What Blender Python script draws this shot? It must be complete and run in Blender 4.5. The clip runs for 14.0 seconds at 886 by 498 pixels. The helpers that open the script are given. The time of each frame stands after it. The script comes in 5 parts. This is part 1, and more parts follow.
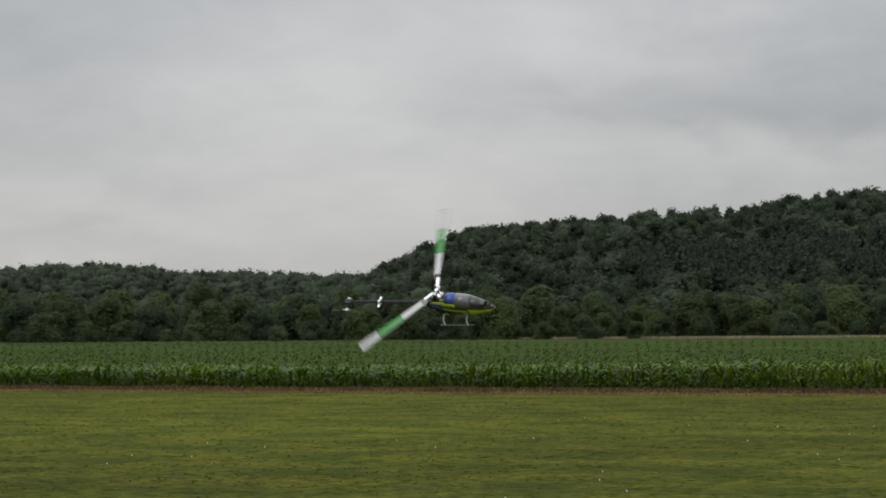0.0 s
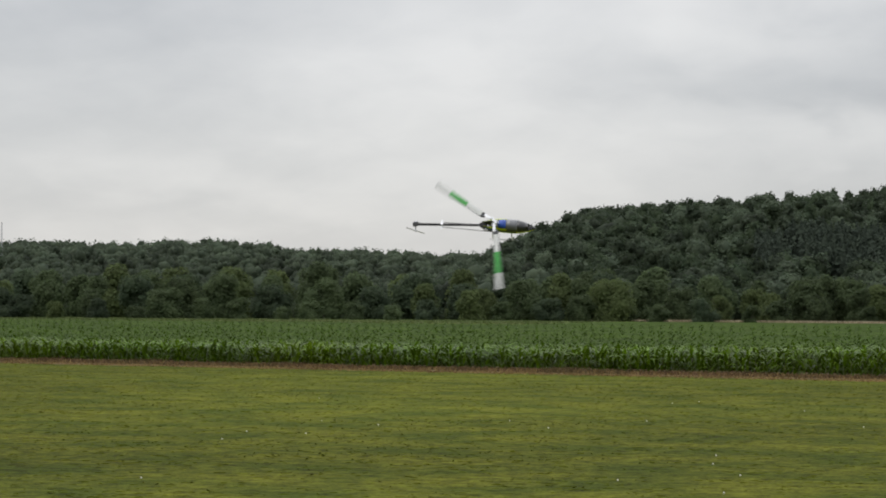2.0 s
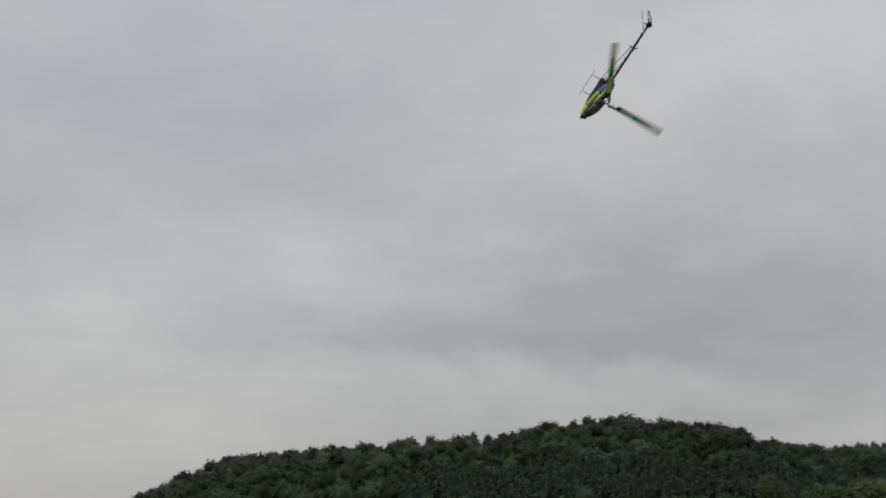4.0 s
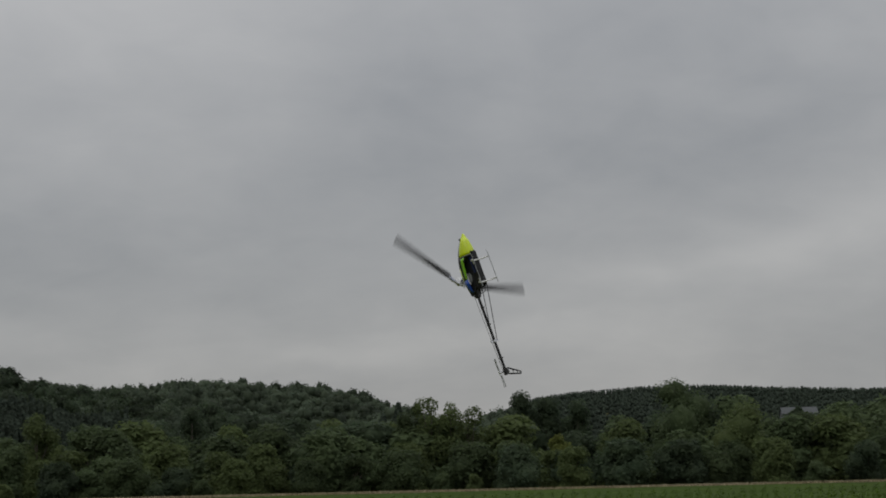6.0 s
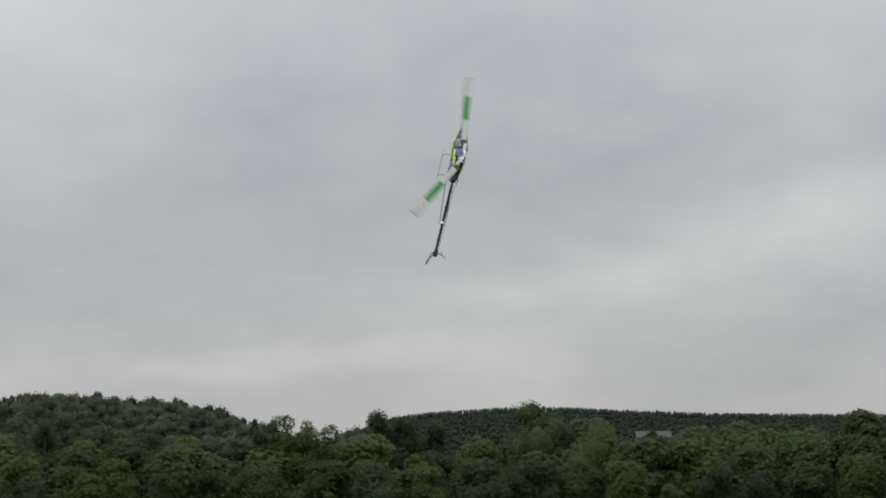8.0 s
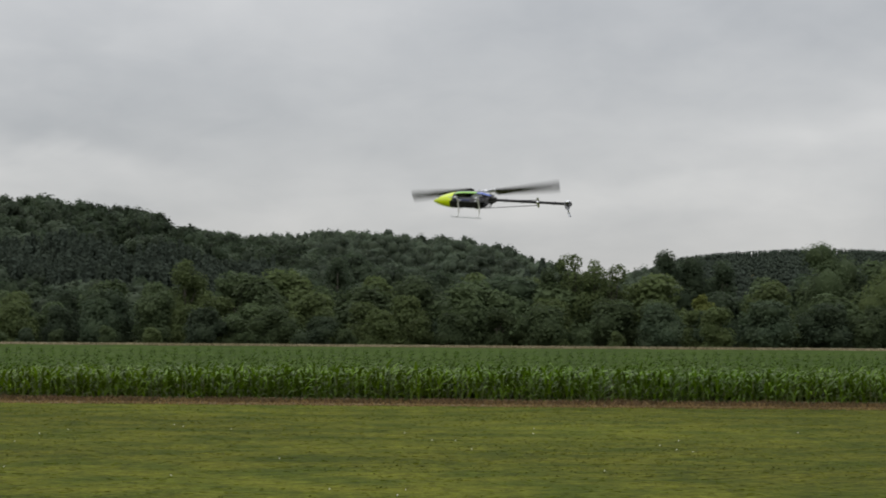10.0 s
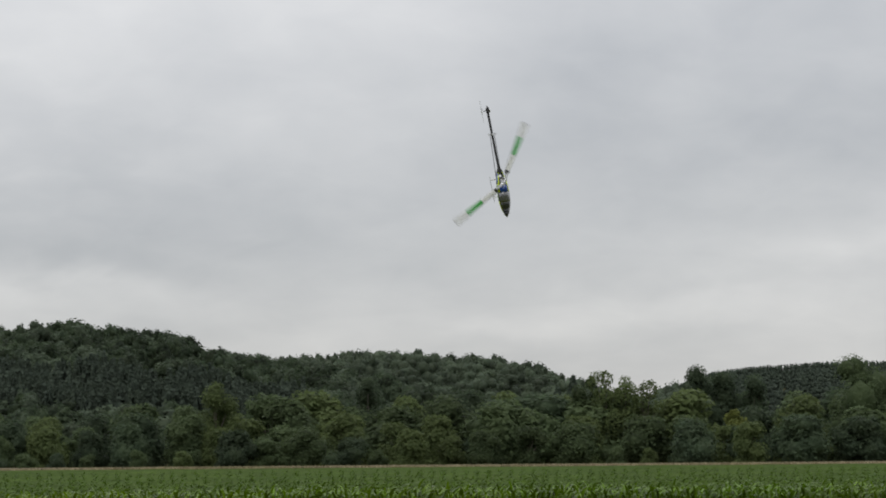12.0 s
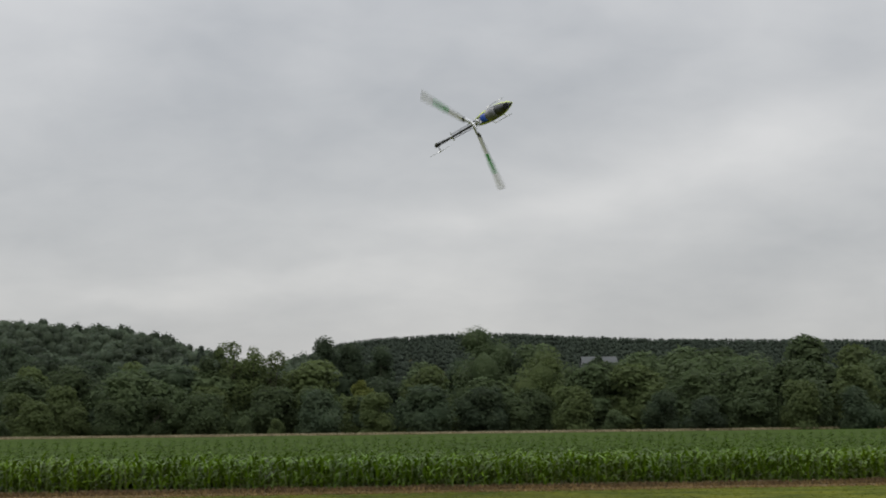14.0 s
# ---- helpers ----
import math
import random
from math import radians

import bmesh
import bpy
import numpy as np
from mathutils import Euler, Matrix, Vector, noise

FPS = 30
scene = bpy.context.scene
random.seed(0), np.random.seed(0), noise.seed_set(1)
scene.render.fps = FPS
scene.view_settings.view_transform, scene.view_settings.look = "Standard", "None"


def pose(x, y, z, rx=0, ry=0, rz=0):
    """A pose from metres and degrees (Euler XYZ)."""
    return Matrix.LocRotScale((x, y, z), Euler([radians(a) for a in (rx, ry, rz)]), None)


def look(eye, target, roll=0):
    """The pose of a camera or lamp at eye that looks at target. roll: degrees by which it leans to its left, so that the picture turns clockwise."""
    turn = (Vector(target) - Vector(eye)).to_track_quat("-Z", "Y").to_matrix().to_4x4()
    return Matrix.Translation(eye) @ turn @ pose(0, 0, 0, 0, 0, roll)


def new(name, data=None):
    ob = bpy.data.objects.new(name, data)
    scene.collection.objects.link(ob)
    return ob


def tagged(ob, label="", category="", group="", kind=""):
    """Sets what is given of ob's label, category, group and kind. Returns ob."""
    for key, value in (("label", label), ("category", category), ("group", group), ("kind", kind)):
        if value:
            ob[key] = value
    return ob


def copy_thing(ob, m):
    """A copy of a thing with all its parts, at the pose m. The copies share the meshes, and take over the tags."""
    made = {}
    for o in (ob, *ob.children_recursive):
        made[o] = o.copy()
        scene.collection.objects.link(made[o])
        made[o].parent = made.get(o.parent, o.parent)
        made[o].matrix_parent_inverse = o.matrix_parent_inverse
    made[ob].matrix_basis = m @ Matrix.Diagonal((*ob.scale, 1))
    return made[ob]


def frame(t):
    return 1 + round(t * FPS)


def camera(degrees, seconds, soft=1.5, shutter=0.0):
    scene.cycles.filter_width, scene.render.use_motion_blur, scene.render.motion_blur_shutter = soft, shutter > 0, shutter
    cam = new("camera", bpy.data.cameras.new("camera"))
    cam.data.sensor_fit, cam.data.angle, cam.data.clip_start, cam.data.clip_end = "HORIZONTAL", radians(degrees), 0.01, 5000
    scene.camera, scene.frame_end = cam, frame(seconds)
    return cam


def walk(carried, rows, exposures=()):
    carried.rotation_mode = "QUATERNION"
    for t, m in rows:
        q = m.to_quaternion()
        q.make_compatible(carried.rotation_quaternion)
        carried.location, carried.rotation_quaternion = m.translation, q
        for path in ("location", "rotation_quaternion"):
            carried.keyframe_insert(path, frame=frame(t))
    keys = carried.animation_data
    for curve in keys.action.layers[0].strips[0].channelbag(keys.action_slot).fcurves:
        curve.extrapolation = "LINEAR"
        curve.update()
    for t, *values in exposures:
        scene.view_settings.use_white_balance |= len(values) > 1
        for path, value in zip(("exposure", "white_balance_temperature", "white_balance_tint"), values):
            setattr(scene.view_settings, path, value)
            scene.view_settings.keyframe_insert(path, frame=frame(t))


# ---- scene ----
from mathutils import Quaternion

# ---- camera: stands at the edge of the mown grass and turns after the helicopter ----
EYE = (0.0, 0.0, 2.5)
cam = camera(24.03, 14.0, soft=1.8, shutter=0.11)


def aim(pan, tilt, roll):
    """Camera pose from pan (to the right), tilt (up) and roll (picture clockwise), in degrees."""
    turn = Euler((0, 0, -radians(pan))).to_matrix() @ Euler((radians(90 + tilt), 0, 0)).to_matrix() @ Euler((0, 0, radians(roll))).to_matrix()
    return Matrix.Translation(EYE) @ turn.to_4x4()


PATH = [
    (0.0, -20.40, 2.29, -0.41),
    (0.5, -19.99, 1.73, 0.07),
    (1.0, -21.42, 1.06, 0.90),
    (1.5, -23.68, 1.75, 0.63),
    (2.0, -23.57, 1.75, 0.38),
    (2.2, -22.63, 1.95, 0.26),
    (4.3, -10.36, 8.95, -1.37),
    (4.5, -7.74, 8.97, -1.47),
    (5.0, -3.77, 9.28, -1.30),
    (5.5, 0.37, 7.09, -1.65),
    (6.0, 6.20, 6.43, -1.35),
    (6.5, 6.37, 5.29, -1.19),
    (7.0, 9.83, 6.40, -0.73),
    (7.2, 10.69, 7.03, -0.77),
    (9.3, 7.39, 5.17, -0.17),
    (9.5, 6.69, 4.55, -0.21),
    (10.0, 2.13, 2.48, 0.44),
    (10.5, 0.35, 4.20, 0.10),
    (11.0, 0.00, 4.51, 0.00),
    (11.5, 0.56, 4.79, -0.11),
    (12.0, 1.33, 5.75, -0.47),
    (12.5, 1.71, 5.27, -0.56),
    (13.0, 5.54, 4.66, -0.20),
    (13.5, 8.19, 5.12, -0.55),
    (14.0, 11.53, 4.85, -0.69),
]
EXPOSURES = [(0.0, -0.22), (0.5, 0.05), (1.0, 0.13), (1.5, 0.15), (2.2, 0.15), (3.4, -0.35), (4.3, -0.5), (5.0, -0.9), (5.5, -0.9), (6.0, -0.68), (6.5, -0.58),
             (7.0, -0.22), (7.2, -0.2), (9.3, -0.12), (9.5, -0.1), (10.0, 0.0), (11.0, 0.15), (11.5, 0.15), (12.0, 0.06), (12.6, 0.0), (13.2, 0.08), (14.0, -0.02)]
walk(cam, [(t, aim(p, e, r)) for t, p, e, r in PATH], EXPOSURES)

# ---- overcast sky and a soft, hidden sun ----
world = bpy.data.worlds.new("overcast_sky")
scene.world = world
world.use_nodes = True
wt = world.node_tree
wn, wl = wt.nodes, wt.links
bg = wn["Background"]
sky = wn.new("ShaderNodeTexSky")
sky.sky_type, sky.sun_disc = "NISHITA", False
sky.sun_elevation, sky.sun_rotation = radians(52), radians(-35)
coord = wn.new("ShaderNodeTexCoord")
sep = wn.new("ShaderNodeSeparateXYZ")
wl.new(coord.outputs["Generated"], sep.inputs[0])


def wmath(op, a, b):
    n = wn.new("ShaderNodeMath")
    n.operation = op
    for i, v in enumerate((a, b)):
        if isinstance(v, (int, float)):
            n.inputs[i].default_value = v
        else:
            wl.new(v, n.inputs[i])
    return n.outputs[0]


# cloud layers lie on a level sheet overhead, so they crowd together towards the horizon
up = wmath("ADD", wmath("MAXIMUM", sep.outputs[2], 0.0), 0.36)
flat = wn.new("ShaderNodeCombineXYZ")
wl.new(wmath("DIVIDE", sep.outputs[0], up), flat.inputs[0])
wl.new(wmath("DIVIDE", sep.outputs[1], up), flat.inputs[1])


def cloud(scale, detail, rough, shift):
    n = wn.new("ShaderNodeTexNoise")
    n.inputs["Scale"].default_value, n.inputs["Detail"].default_value, n.inputs["Roughness"].default_value = scale, detail, rough
    n.inputs["Distortion"].default_value = 0.35
    mp = wn.new("ShaderNodeMapping")
    mp.inputs["Location"].default_value = shift
    wl.new(flat.outputs[0], mp.inputs[0])
    wl.new(mp.outputs[0], n.inputs["Vector"])
    return n.outputs["Fac"]


# soft cloud banks: bearing, elevation, half width, half height, slope, all in degrees, and how much lighter than the rest
LIGHT_BANKS = [(-24.8, 6.5, 3.5, 1.3, 8, 0.10), (-21.5, 4.0, 5.0, 1.3, 5, 0.10), (-16.5, 8.0, 4.0, 1.2, -5, 0.08), (-13.0, 4.8, 3.0, 0.8, -8, 0.06), (-30.5, 3.4, 3.0, 0.7, -8, 0.08), (-5.0, 13.0, 8.0, 2.2, 0, 0.05),
               (-10.5, 10.5, 4.0, 1.5, 0, 0.04), (-9.5, 4.6, 4.0, 0.5, -6, 0.05), (5.5, 3.8, 5.0, 0.45, 5.5, 0.09), (13.5, 5.9, 4.0, 0.6, 6, 0.06), (19.5, 7.3, 5.5, 0.8, 17, 0.09)]
GREY_BANKS = [(-29.5, 8.8, 5.0, 1.4, 5, 0.06), (-15.0, 6.2, 4.0, 0.6, -6, 0.05), (-10.0, 8.2, 4.0, 1.8, -15, 0.08), (6.0, 10.5, 6.0, 3.0, 0, 0.06), (-6.6, 16.0, 3.0, 0.9, -15, 0.06), (-11.0, 5.7, 5.0, 0.6, -5, 0.05),
              (-1.0, 6.8, 5.0, 1.3, 3, 0.04), (13.0, 8.8, 5.0, 1.2, 5, 0.05), (20.0, 4.2, 4.0, 0.9, 5, 0.06)]
big, fine = cloud(1.6, 3.0, 0.5, (3.1, 0.7, 0.0)), cloud(4.2, 4.0, 0.5, (0.4, 5.2, 2.0))
wisps = cloud(13.0, 5.0, 0.55, (2.3, 1.9, 4.0))
swirl = cloud(7.0, 3.0, 0.5, (7.7, 4.4, 1.0))
mixed = wmath("ADD", wmath("MULTIPLY", big, 0.30), wmath("MULTIPLY", fine, 0.20))
mixed = wmath("ADD", wmath("ADD", mixed, wmath("MULTIPLY", wisps, 0.10)), 0.20)
bearing = wmath("ADD", wmath("MULTIPLY", wmath("ARCTAN2", sep.outputs[0], sep.outputs[1]), 57.3), wmath("MULTIPLY", wmath("SUBTRACT", swirl, 0.5), 8.0))
height = wmath("ADD", wmath("MULTIPLY", wmath("ARCSINE", sep.outputs[2], 0.0), 57.3), wmath("MULTIPLY", wmath("SUBTRACT", swirl, 0.5), 2.2))
for sign, banks in ((1, LIGHT_BANKS), (-1, GREY_BANKS)):
    for az0, el0, wide, tall, slope, gain in banks:
        du = wmath("SUBTRACT", bearing, az0)
        dv = wmath("SUBTRACT", wmath("SUBTRACT", height, el0), wmath("MULTIPLY", du, math.tan(radians(slope))))
        far2 = wmath("ADD", wmath("POWER", wmath("ABSOLUTE", wmath("DIVIDE", du, wide), 0.0), 2.0), wmath("POWER", wmath("ABSOLUTE", wmath("DIVIDE", dv, tall), 0.0), 2.0))
        mixed = wmath("ADD", mixed, wmath("MULTIPLY", wmath("POWER", 2.718, wmath("MULTIPLY", far2, -0.7)), sign * gain))
ramp = wn.new("ShaderNodeValToRGB")
ramp.color_ramp.elements[0].position, ramp.color_ramp.elements[0].color = 0.36, (0.49, 0.502, 0.522, 1)
ramp.color_ramp.elements[1].position, ramp.color_ramp.elements[1].color = 0.64, (0.81, 0.803, 0.797, 1)
wl.new(mixed, ramp.inputs[0])
veil = wn.new("ShaderNodeMixRGB")
veil.inputs[0].default_value = 0.012
wl.new(ramp.outputs[0], veil.inputs[1])
wl.new(sky.outputs[0], veil.inputs[2])
wl.new(veil.outputs[0], bg.inputs[0])
# an overcast sky is about three times as bright overhead as low down
wl.new(wmath("MULTIPLY", wmath("ADD", wmath("MULTIPLY", wmath("POWER", wmath("MAXIMUM", sep.outputs[2], 0.0), 1.6), 2.2), 1.0), 0.74), bg.inputs[1])

sun_data = bpy.data.lights.new("sun", "SUN")
sun_data.energy, sun_data.angle, sun_data.color = 0.7, radians(40), (1.0, 0.97, 0.93)
sun = new("sun", sun_data)
sun.matrix_world = look((-30, -35, 60), (0, 20, 0))


# ---- materials ----
def shade(name, color, rough=0.6, metal=0.0, spec=0.5, vary=0.0, island=0.0, each=0.0, scale=5.0, stretch=(1, 1, 1), second=None, bump=0.0, bump_scale=60.0, thin=0.0, coat=0.0, tint=0.0, relief=0.02, broad=0.0, fine=0.0):
    """A procedural surface: colour mixed with a second one by noise at two scales, value varied per island and per object, fine relief."""
    m = bpy.data.materials.new(name)
    m.use_nodes = True
    nt, nodes, links = m.node_tree, m.node_tree.nodes, m.node_tree.links
    b = nodes["Principled BSDF"]
    b.inputs["Roughness"].default_value, b.inputs["Metallic"].default_value = rough, metal
    b.inputs["Specular IOR Level"].default_value, b.inputs["Coat Weight"].default_value = spec, coat
    tc = nodes.new("ShaderNodeTexCoord")
    mp = nodes.new("ShaderNodeMapping")
    mp.inputs["Scale"].default_value = stretch
    links.new(tc.outputs["Object"], mp.inputs[0])

    def noise_at(s, d):
        n = nodes.new("ShaderNodeTexNoise")
        n.inputs["Scale"].default_value, n.inputs["Detail"].default_value = s, d
        links.new(mp.outputs[0], n.inputs["Vector"])
        return n.outputs["Fac"]

    mix = nodes.new("ShaderNodeMixRGB")
    mix.inputs[1].default_value, mix.inputs[2].default_value = (*color, 1), (*(second or color), 1)
    rng = nodes.new("ShaderNodeMapRange")
    rng.inputs[1].default_value, rng.inputs[2].default_value = 0.36, 0.64
    links.new(noise_at(scale, 4), rng.inputs[0])
    links.new(rng.outputs[0], mix.inputs[0])
    hsv = nodes.new("ShaderNodeHueSaturation")
    links.new(mix.outputs[0], hsv.inputs["Color"])
    value, hue = None, None

    def add(out, amount, was):
        n = nodes.new("ShaderNodeMath")
        n.operation = "MULTIPLY_ADD"
        links.new(out, n.inputs[0])
        n.inputs[1].default_value = amount
        if was is None:
            n.inputs[2].default_value = 1.0 - amount / 2
        else:
            s = nodes.new("ShaderNodeMath")
            s.operation = "SUBTRACT"
            links.new(was, s.inputs[0])
            s.inputs[1].default_value = amount / 2
            links.new(s.outputs[0], n.inputs[2])
        return n.outputs[0]

    if vary:
        value = add(noise_at(scale * 7, 3), vary, value)
    if fine:
        value = add(noise_at(scale * 34, 3), fine, value)
    if broad:
        value = add(noise_at(scale * 0.11, 2), broad, value)
    if island:
        geo = nodes.new("ShaderNodeNewGeometry")
        value = add(geo.outputs["Random Per Island"], island, value)
    if tint:
        att = nodes.new("ShaderNodeAttribute")
        att.attribute_name = "tree_tint"
        value = add(att.outputs["Fac"], tint, value)
    if each:
        info = nodes.new("ShaderNodeObjectInfo")
        value = add(info.outputs["Random"], each, value)
    if value is not None:
        links.new(value, hsv.inputs["Value"])
    links.new(hsv.outputs[0], b.inputs["Base Color"])
    if bump:
        bn = nodes.new("ShaderNodeBump")
        bn.inputs["Strength"].default_value, bn.inputs["Distance"].default_value = bump, relief
        links.new(noise_at(bump_scale, 3), bn.inputs["Height"])
        links.new(bn.outputs[0], b.inputs["Normal"])
    if thin:
        tr = nodes.new("ShaderNodeBsdfTranslucent")
        ms = nodes.new("ShaderNodeMixShader")
        ms.inputs[0].default_value = thin
        links.new(hsv.outputs[0], tr.inputs["Color"])
        links.new(b.outputs[0], ms.inputs[1])
        links.new(tr.outputs[0], ms.inputs[2])
        links.new(ms.outputs[0], nodes["Material Output"].inputs["Surface"])
    return m


M_GRASS = shade("mown_grass", (0.049, 0.064, 0.008), 0.95, second=(0.098, 0.104, 0.012), vary=2.2, broad=1.5, fine=2.2, scale=0.45, bump=0.9, bump_scale=20, spec=0.05)
M_BLADE = shade("grass_blades", (0.090, 0.111, 0.013), 0.9, second=(0.132, 0.138, 0.017), island=0.4, broad=0.8, scale=0.45, spec=0.05, thin=0.5)
M_TUFT = shade("coarse_grass", (0.060, 0.076, 0.012), 0.9, second=(0.088, 0.088, 0.020), island=0.9, scale=0.3, spec=0.05, thin=0.4)
M_DRY = shade("dry_verge_grass", (0.24, 0.165, 0.07), 0.9, second=(0.15, 0.105, 0.046), island=0.5, scale=0.5, spec=0.1, thin=0.4)
M_WEEDS = shade("dead_brown_weeds", (0.135, 0.085, 0.050), 0.9, second=(0.10, 0.078, 0.038), island=0.7, scale=0.3, spec=0.1, thin=0.3)
M_SOIL = shade("bare_field_soil", (0.125, 0.088, 0.052), 0.95, second=(0.18, 0.135, 0.075), vary=1.5, scale=0.6, bump=0.7, bump_scale=9, spec=0.1)
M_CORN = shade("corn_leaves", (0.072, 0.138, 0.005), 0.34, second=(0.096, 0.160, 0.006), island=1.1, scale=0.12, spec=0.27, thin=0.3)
M_STALK = shade("corn_stalks", (0.10, 0.15, 0.05), 0.6, second=(0.14, 0.13, 0.06), island=0.4, scale=1.5)
# corn behind the edge rows: same plants, shade put into a darker green
M_CANOPY_CROP_SHADED = shade("corn_crop_top_shaded", (0.034, 0.059, 0.009), 0.95, second=(0.045, 0.072, 0.011), vary=1.5, fine=1.6, scale=0.05, stretch=(1, 1, 1), bump=0.8, bump_scale=3, spec=0.04)
M_CORN_TOP_SHADED = shade("corn_top_leaves_shaded", (0.040, 0.074, 0.006), 0.55, second=(0.055, 0.096, 0.008), island=0.6, scale=0.12, spec=0.12, thin=0.3)
M_SOY = shade("pale_crop", (0.085, 0.12, 0.035), 0.7, second=(0.12, 0.145, 0.045), island=0.5, scale=0.03, spec=0.3, thin=0.2)
M_STRAW = shade("tall_dry_grass", (0.36, 0.31, 0.21), 0.9, second=(0.26, 0.23, 0.13), island=0.4, scale=0.02, spec=0.15, thin=0.2)
LEAVES = [shade("leaves_deep_green", (0.054, 0.079, 0.046), 0.65, second=(0.068, 0.094, 0.050), island=0.35, each=0.5, scale=0.25, spec=0.12, thin=0.5, bump=0.25, bump_scale=2.2, relief=0.3, tint=0.65),
          shade("leaves_mid_green", (0.073, 0.103, 0.048), 0.65, second=(0.087, 0.118, 0.053), island=0.35, each=0.5, scale=0.25, spec=0.12, thin=0.5, bump=0.25, bump_scale=2.2, relief=0.3, tint=0.65),
          shade("leaves_light_green", (0.096, 0.128, 0.050), 0.65, second=(0.108, 0.140, 0.052), island=0.35, each=0.3, scale=0.25, spec=0.12, thin=0.5, bump=0.25, bump_scale=2.2, relief=0.3),
          shade("leaves_yellow_green", (0.165, 0.185, 0.045), 0.65, second=(0.13, 0.155, 0.045), island=0.35, each=0.2, scale=0.25, spec=0.12, thin=0.5, bump=0.25, bump_scale=2.2, relief=0.3)]
# greyer, lighter leaves for the hill and far woods: haze mixed into the colour
M_HILL_HAZED = shade("hill_leaves_hazed", (0.074, 0.100, 0.066), 0.65, second=(0.090, 0.116, 0.072), island=0.35, each=0.3, scale=0.25, spec=0.12, thin=0.5, tint=0.7)
M_NEEDLES = shade("conifer_needles", (0.052, 0.068, 0.052), 0.8, second=(0.060, 0.078, 0.056), island=0.25, each=0.3, scale=0.2, spec=0.08, tint=0.35, thin=0.3)
M_BARK = shade("bark", (0.09, 0.075, 0.06), 0.9, second=(0.15, 0.13, 0.11), vary=0.5, scale=2.0, stretch=(1, 1, 0.2), bump=0.8, bump_scale=12)
M_LITTER = shade("leaf_litter", (0.045, 0.038, 0.022), 0.95, second=(0.05, 0.055, 0.02), vary=0.4, scale=0.2, spec=0.1)
M_CLOVER = shade("clover_blossom", (0.75, 0.74, 0.68), 0.8, island=0.3, scale=3)


# ---- mesh helpers ----
def mesh_of(name, verts, faces, material, smooth=False):
    """A mesh from an array of points (n, 3) and one of faces (m, 3) or (m, 4)."""
    verts, faces = np.asarray(verts, dtype=np.float32), np.asarray(faces, dtype=np.int32)
    me = bpy.data.meshes.new(name)
    k = faces.shape[1]
    me.vertices.add(len(verts))
    me.vertices.foreach_set("co", verts.ravel())
    me.loops.add(faces.size)
    me.loops.foreach_set("vertex_index", faces.ravel())
    me.polygons.add(len(faces))
    me.polygons.foreach_set("loop_start", np.arange(0, faces.size, k, dtype=np.int32))
    me.polygons.foreach_set("use_smooth", np.full(len(faces), smooth))
    me.update(calc_edges=True)
    me.materials.append(material)
    return me


def part(name, bm, material, parent, label=""):
    """Links a bmesh as one mesh object under a thing or part."""
    me = bpy.data.meshes.new(name)
    bm.normal_update()
    bm.to_mesh(me)
    bm.free()
    me.materials.append(material)
    ob = new(name, me)
    ob.parent = parent
    return tagged(ob, label) if label else ob


def unit(v):
    return v / np.maximum(np.linalg.norm(v, axis=-1, keepdims=True), 1e-6)


def cards(rs, centres, normals, sizes, long=1.0):
    """One small leaf clump a point: a quad across its normal, folded a little along its middle."""
    n = len(centres)
    side = unit(np.cross(normals, rs.normal(size=(n, 3))))
    other = np.cross(unit(normals), side)
    s = np.asarray(sizes).reshape(-1, 1) * np.ones((n, 1)) / 2
    lift = unit(normals) * s * 0.35
    v = np.stack([centres - side * s - other * s * long, centres + side * s - other * s * long + lift, centres + side * s + other * s * long, centres - side * s + other * s * long + lift], 1)
    return v.reshape(-1, 3), np.arange(4 * n).reshape(n, 4)


def leaf_tris(rs, centres, normals, sizes):
    """One small pointed leaf spray a point: an uneven triangle across its normal."""
    n = len(centres)
    side = unit(np.cross(normals, rs.normal(size=(n, 3))))
    other = np.cross(unit(normals), side)
    s = (np.asarray(sizes) / 2).reshape(-1, 1)
    v = np.stack([centres + s * rs.uniform(0.6, 1.3, (n, 1)) * (math.cos(a) * side + math.sin(a) * other) for a in (0.0, 2.1, 4.2)], 1)
    return v.reshape(-1, 3), np.arange(3 * n).reshape(n, 3)


def join(pieces):
    """Joins (points, faces) pieces into one pair of arrays."""
    vs, fs, base = [], [], 0
    for v, f in pieces:
        vs.append(v)
        fs.append(f + base)
        base += len(v)
    return np.concatenate(vs), np.concatenate(fs)


def ball(level):
    """Points and triangles of a small geodesic ball."""
    bm = bmesh.new()
    bmesh.ops.create_icosphere(bm, subdivisions=level, radius=1)
    v = np.array([p.co[:] for p in bm.verts])
    f = np.array([[p.index for p in q.verts] for q in bm.faces])
    bm.free()
    return v, f


BALLS = {k: ball(k) for k in (1, 2, 3)}


def split(f):
    """Quads as pairs of triangles."""
    return np.concatenate([f[:, (0, 1, 2)], f[:, (0, 2, 3)]])


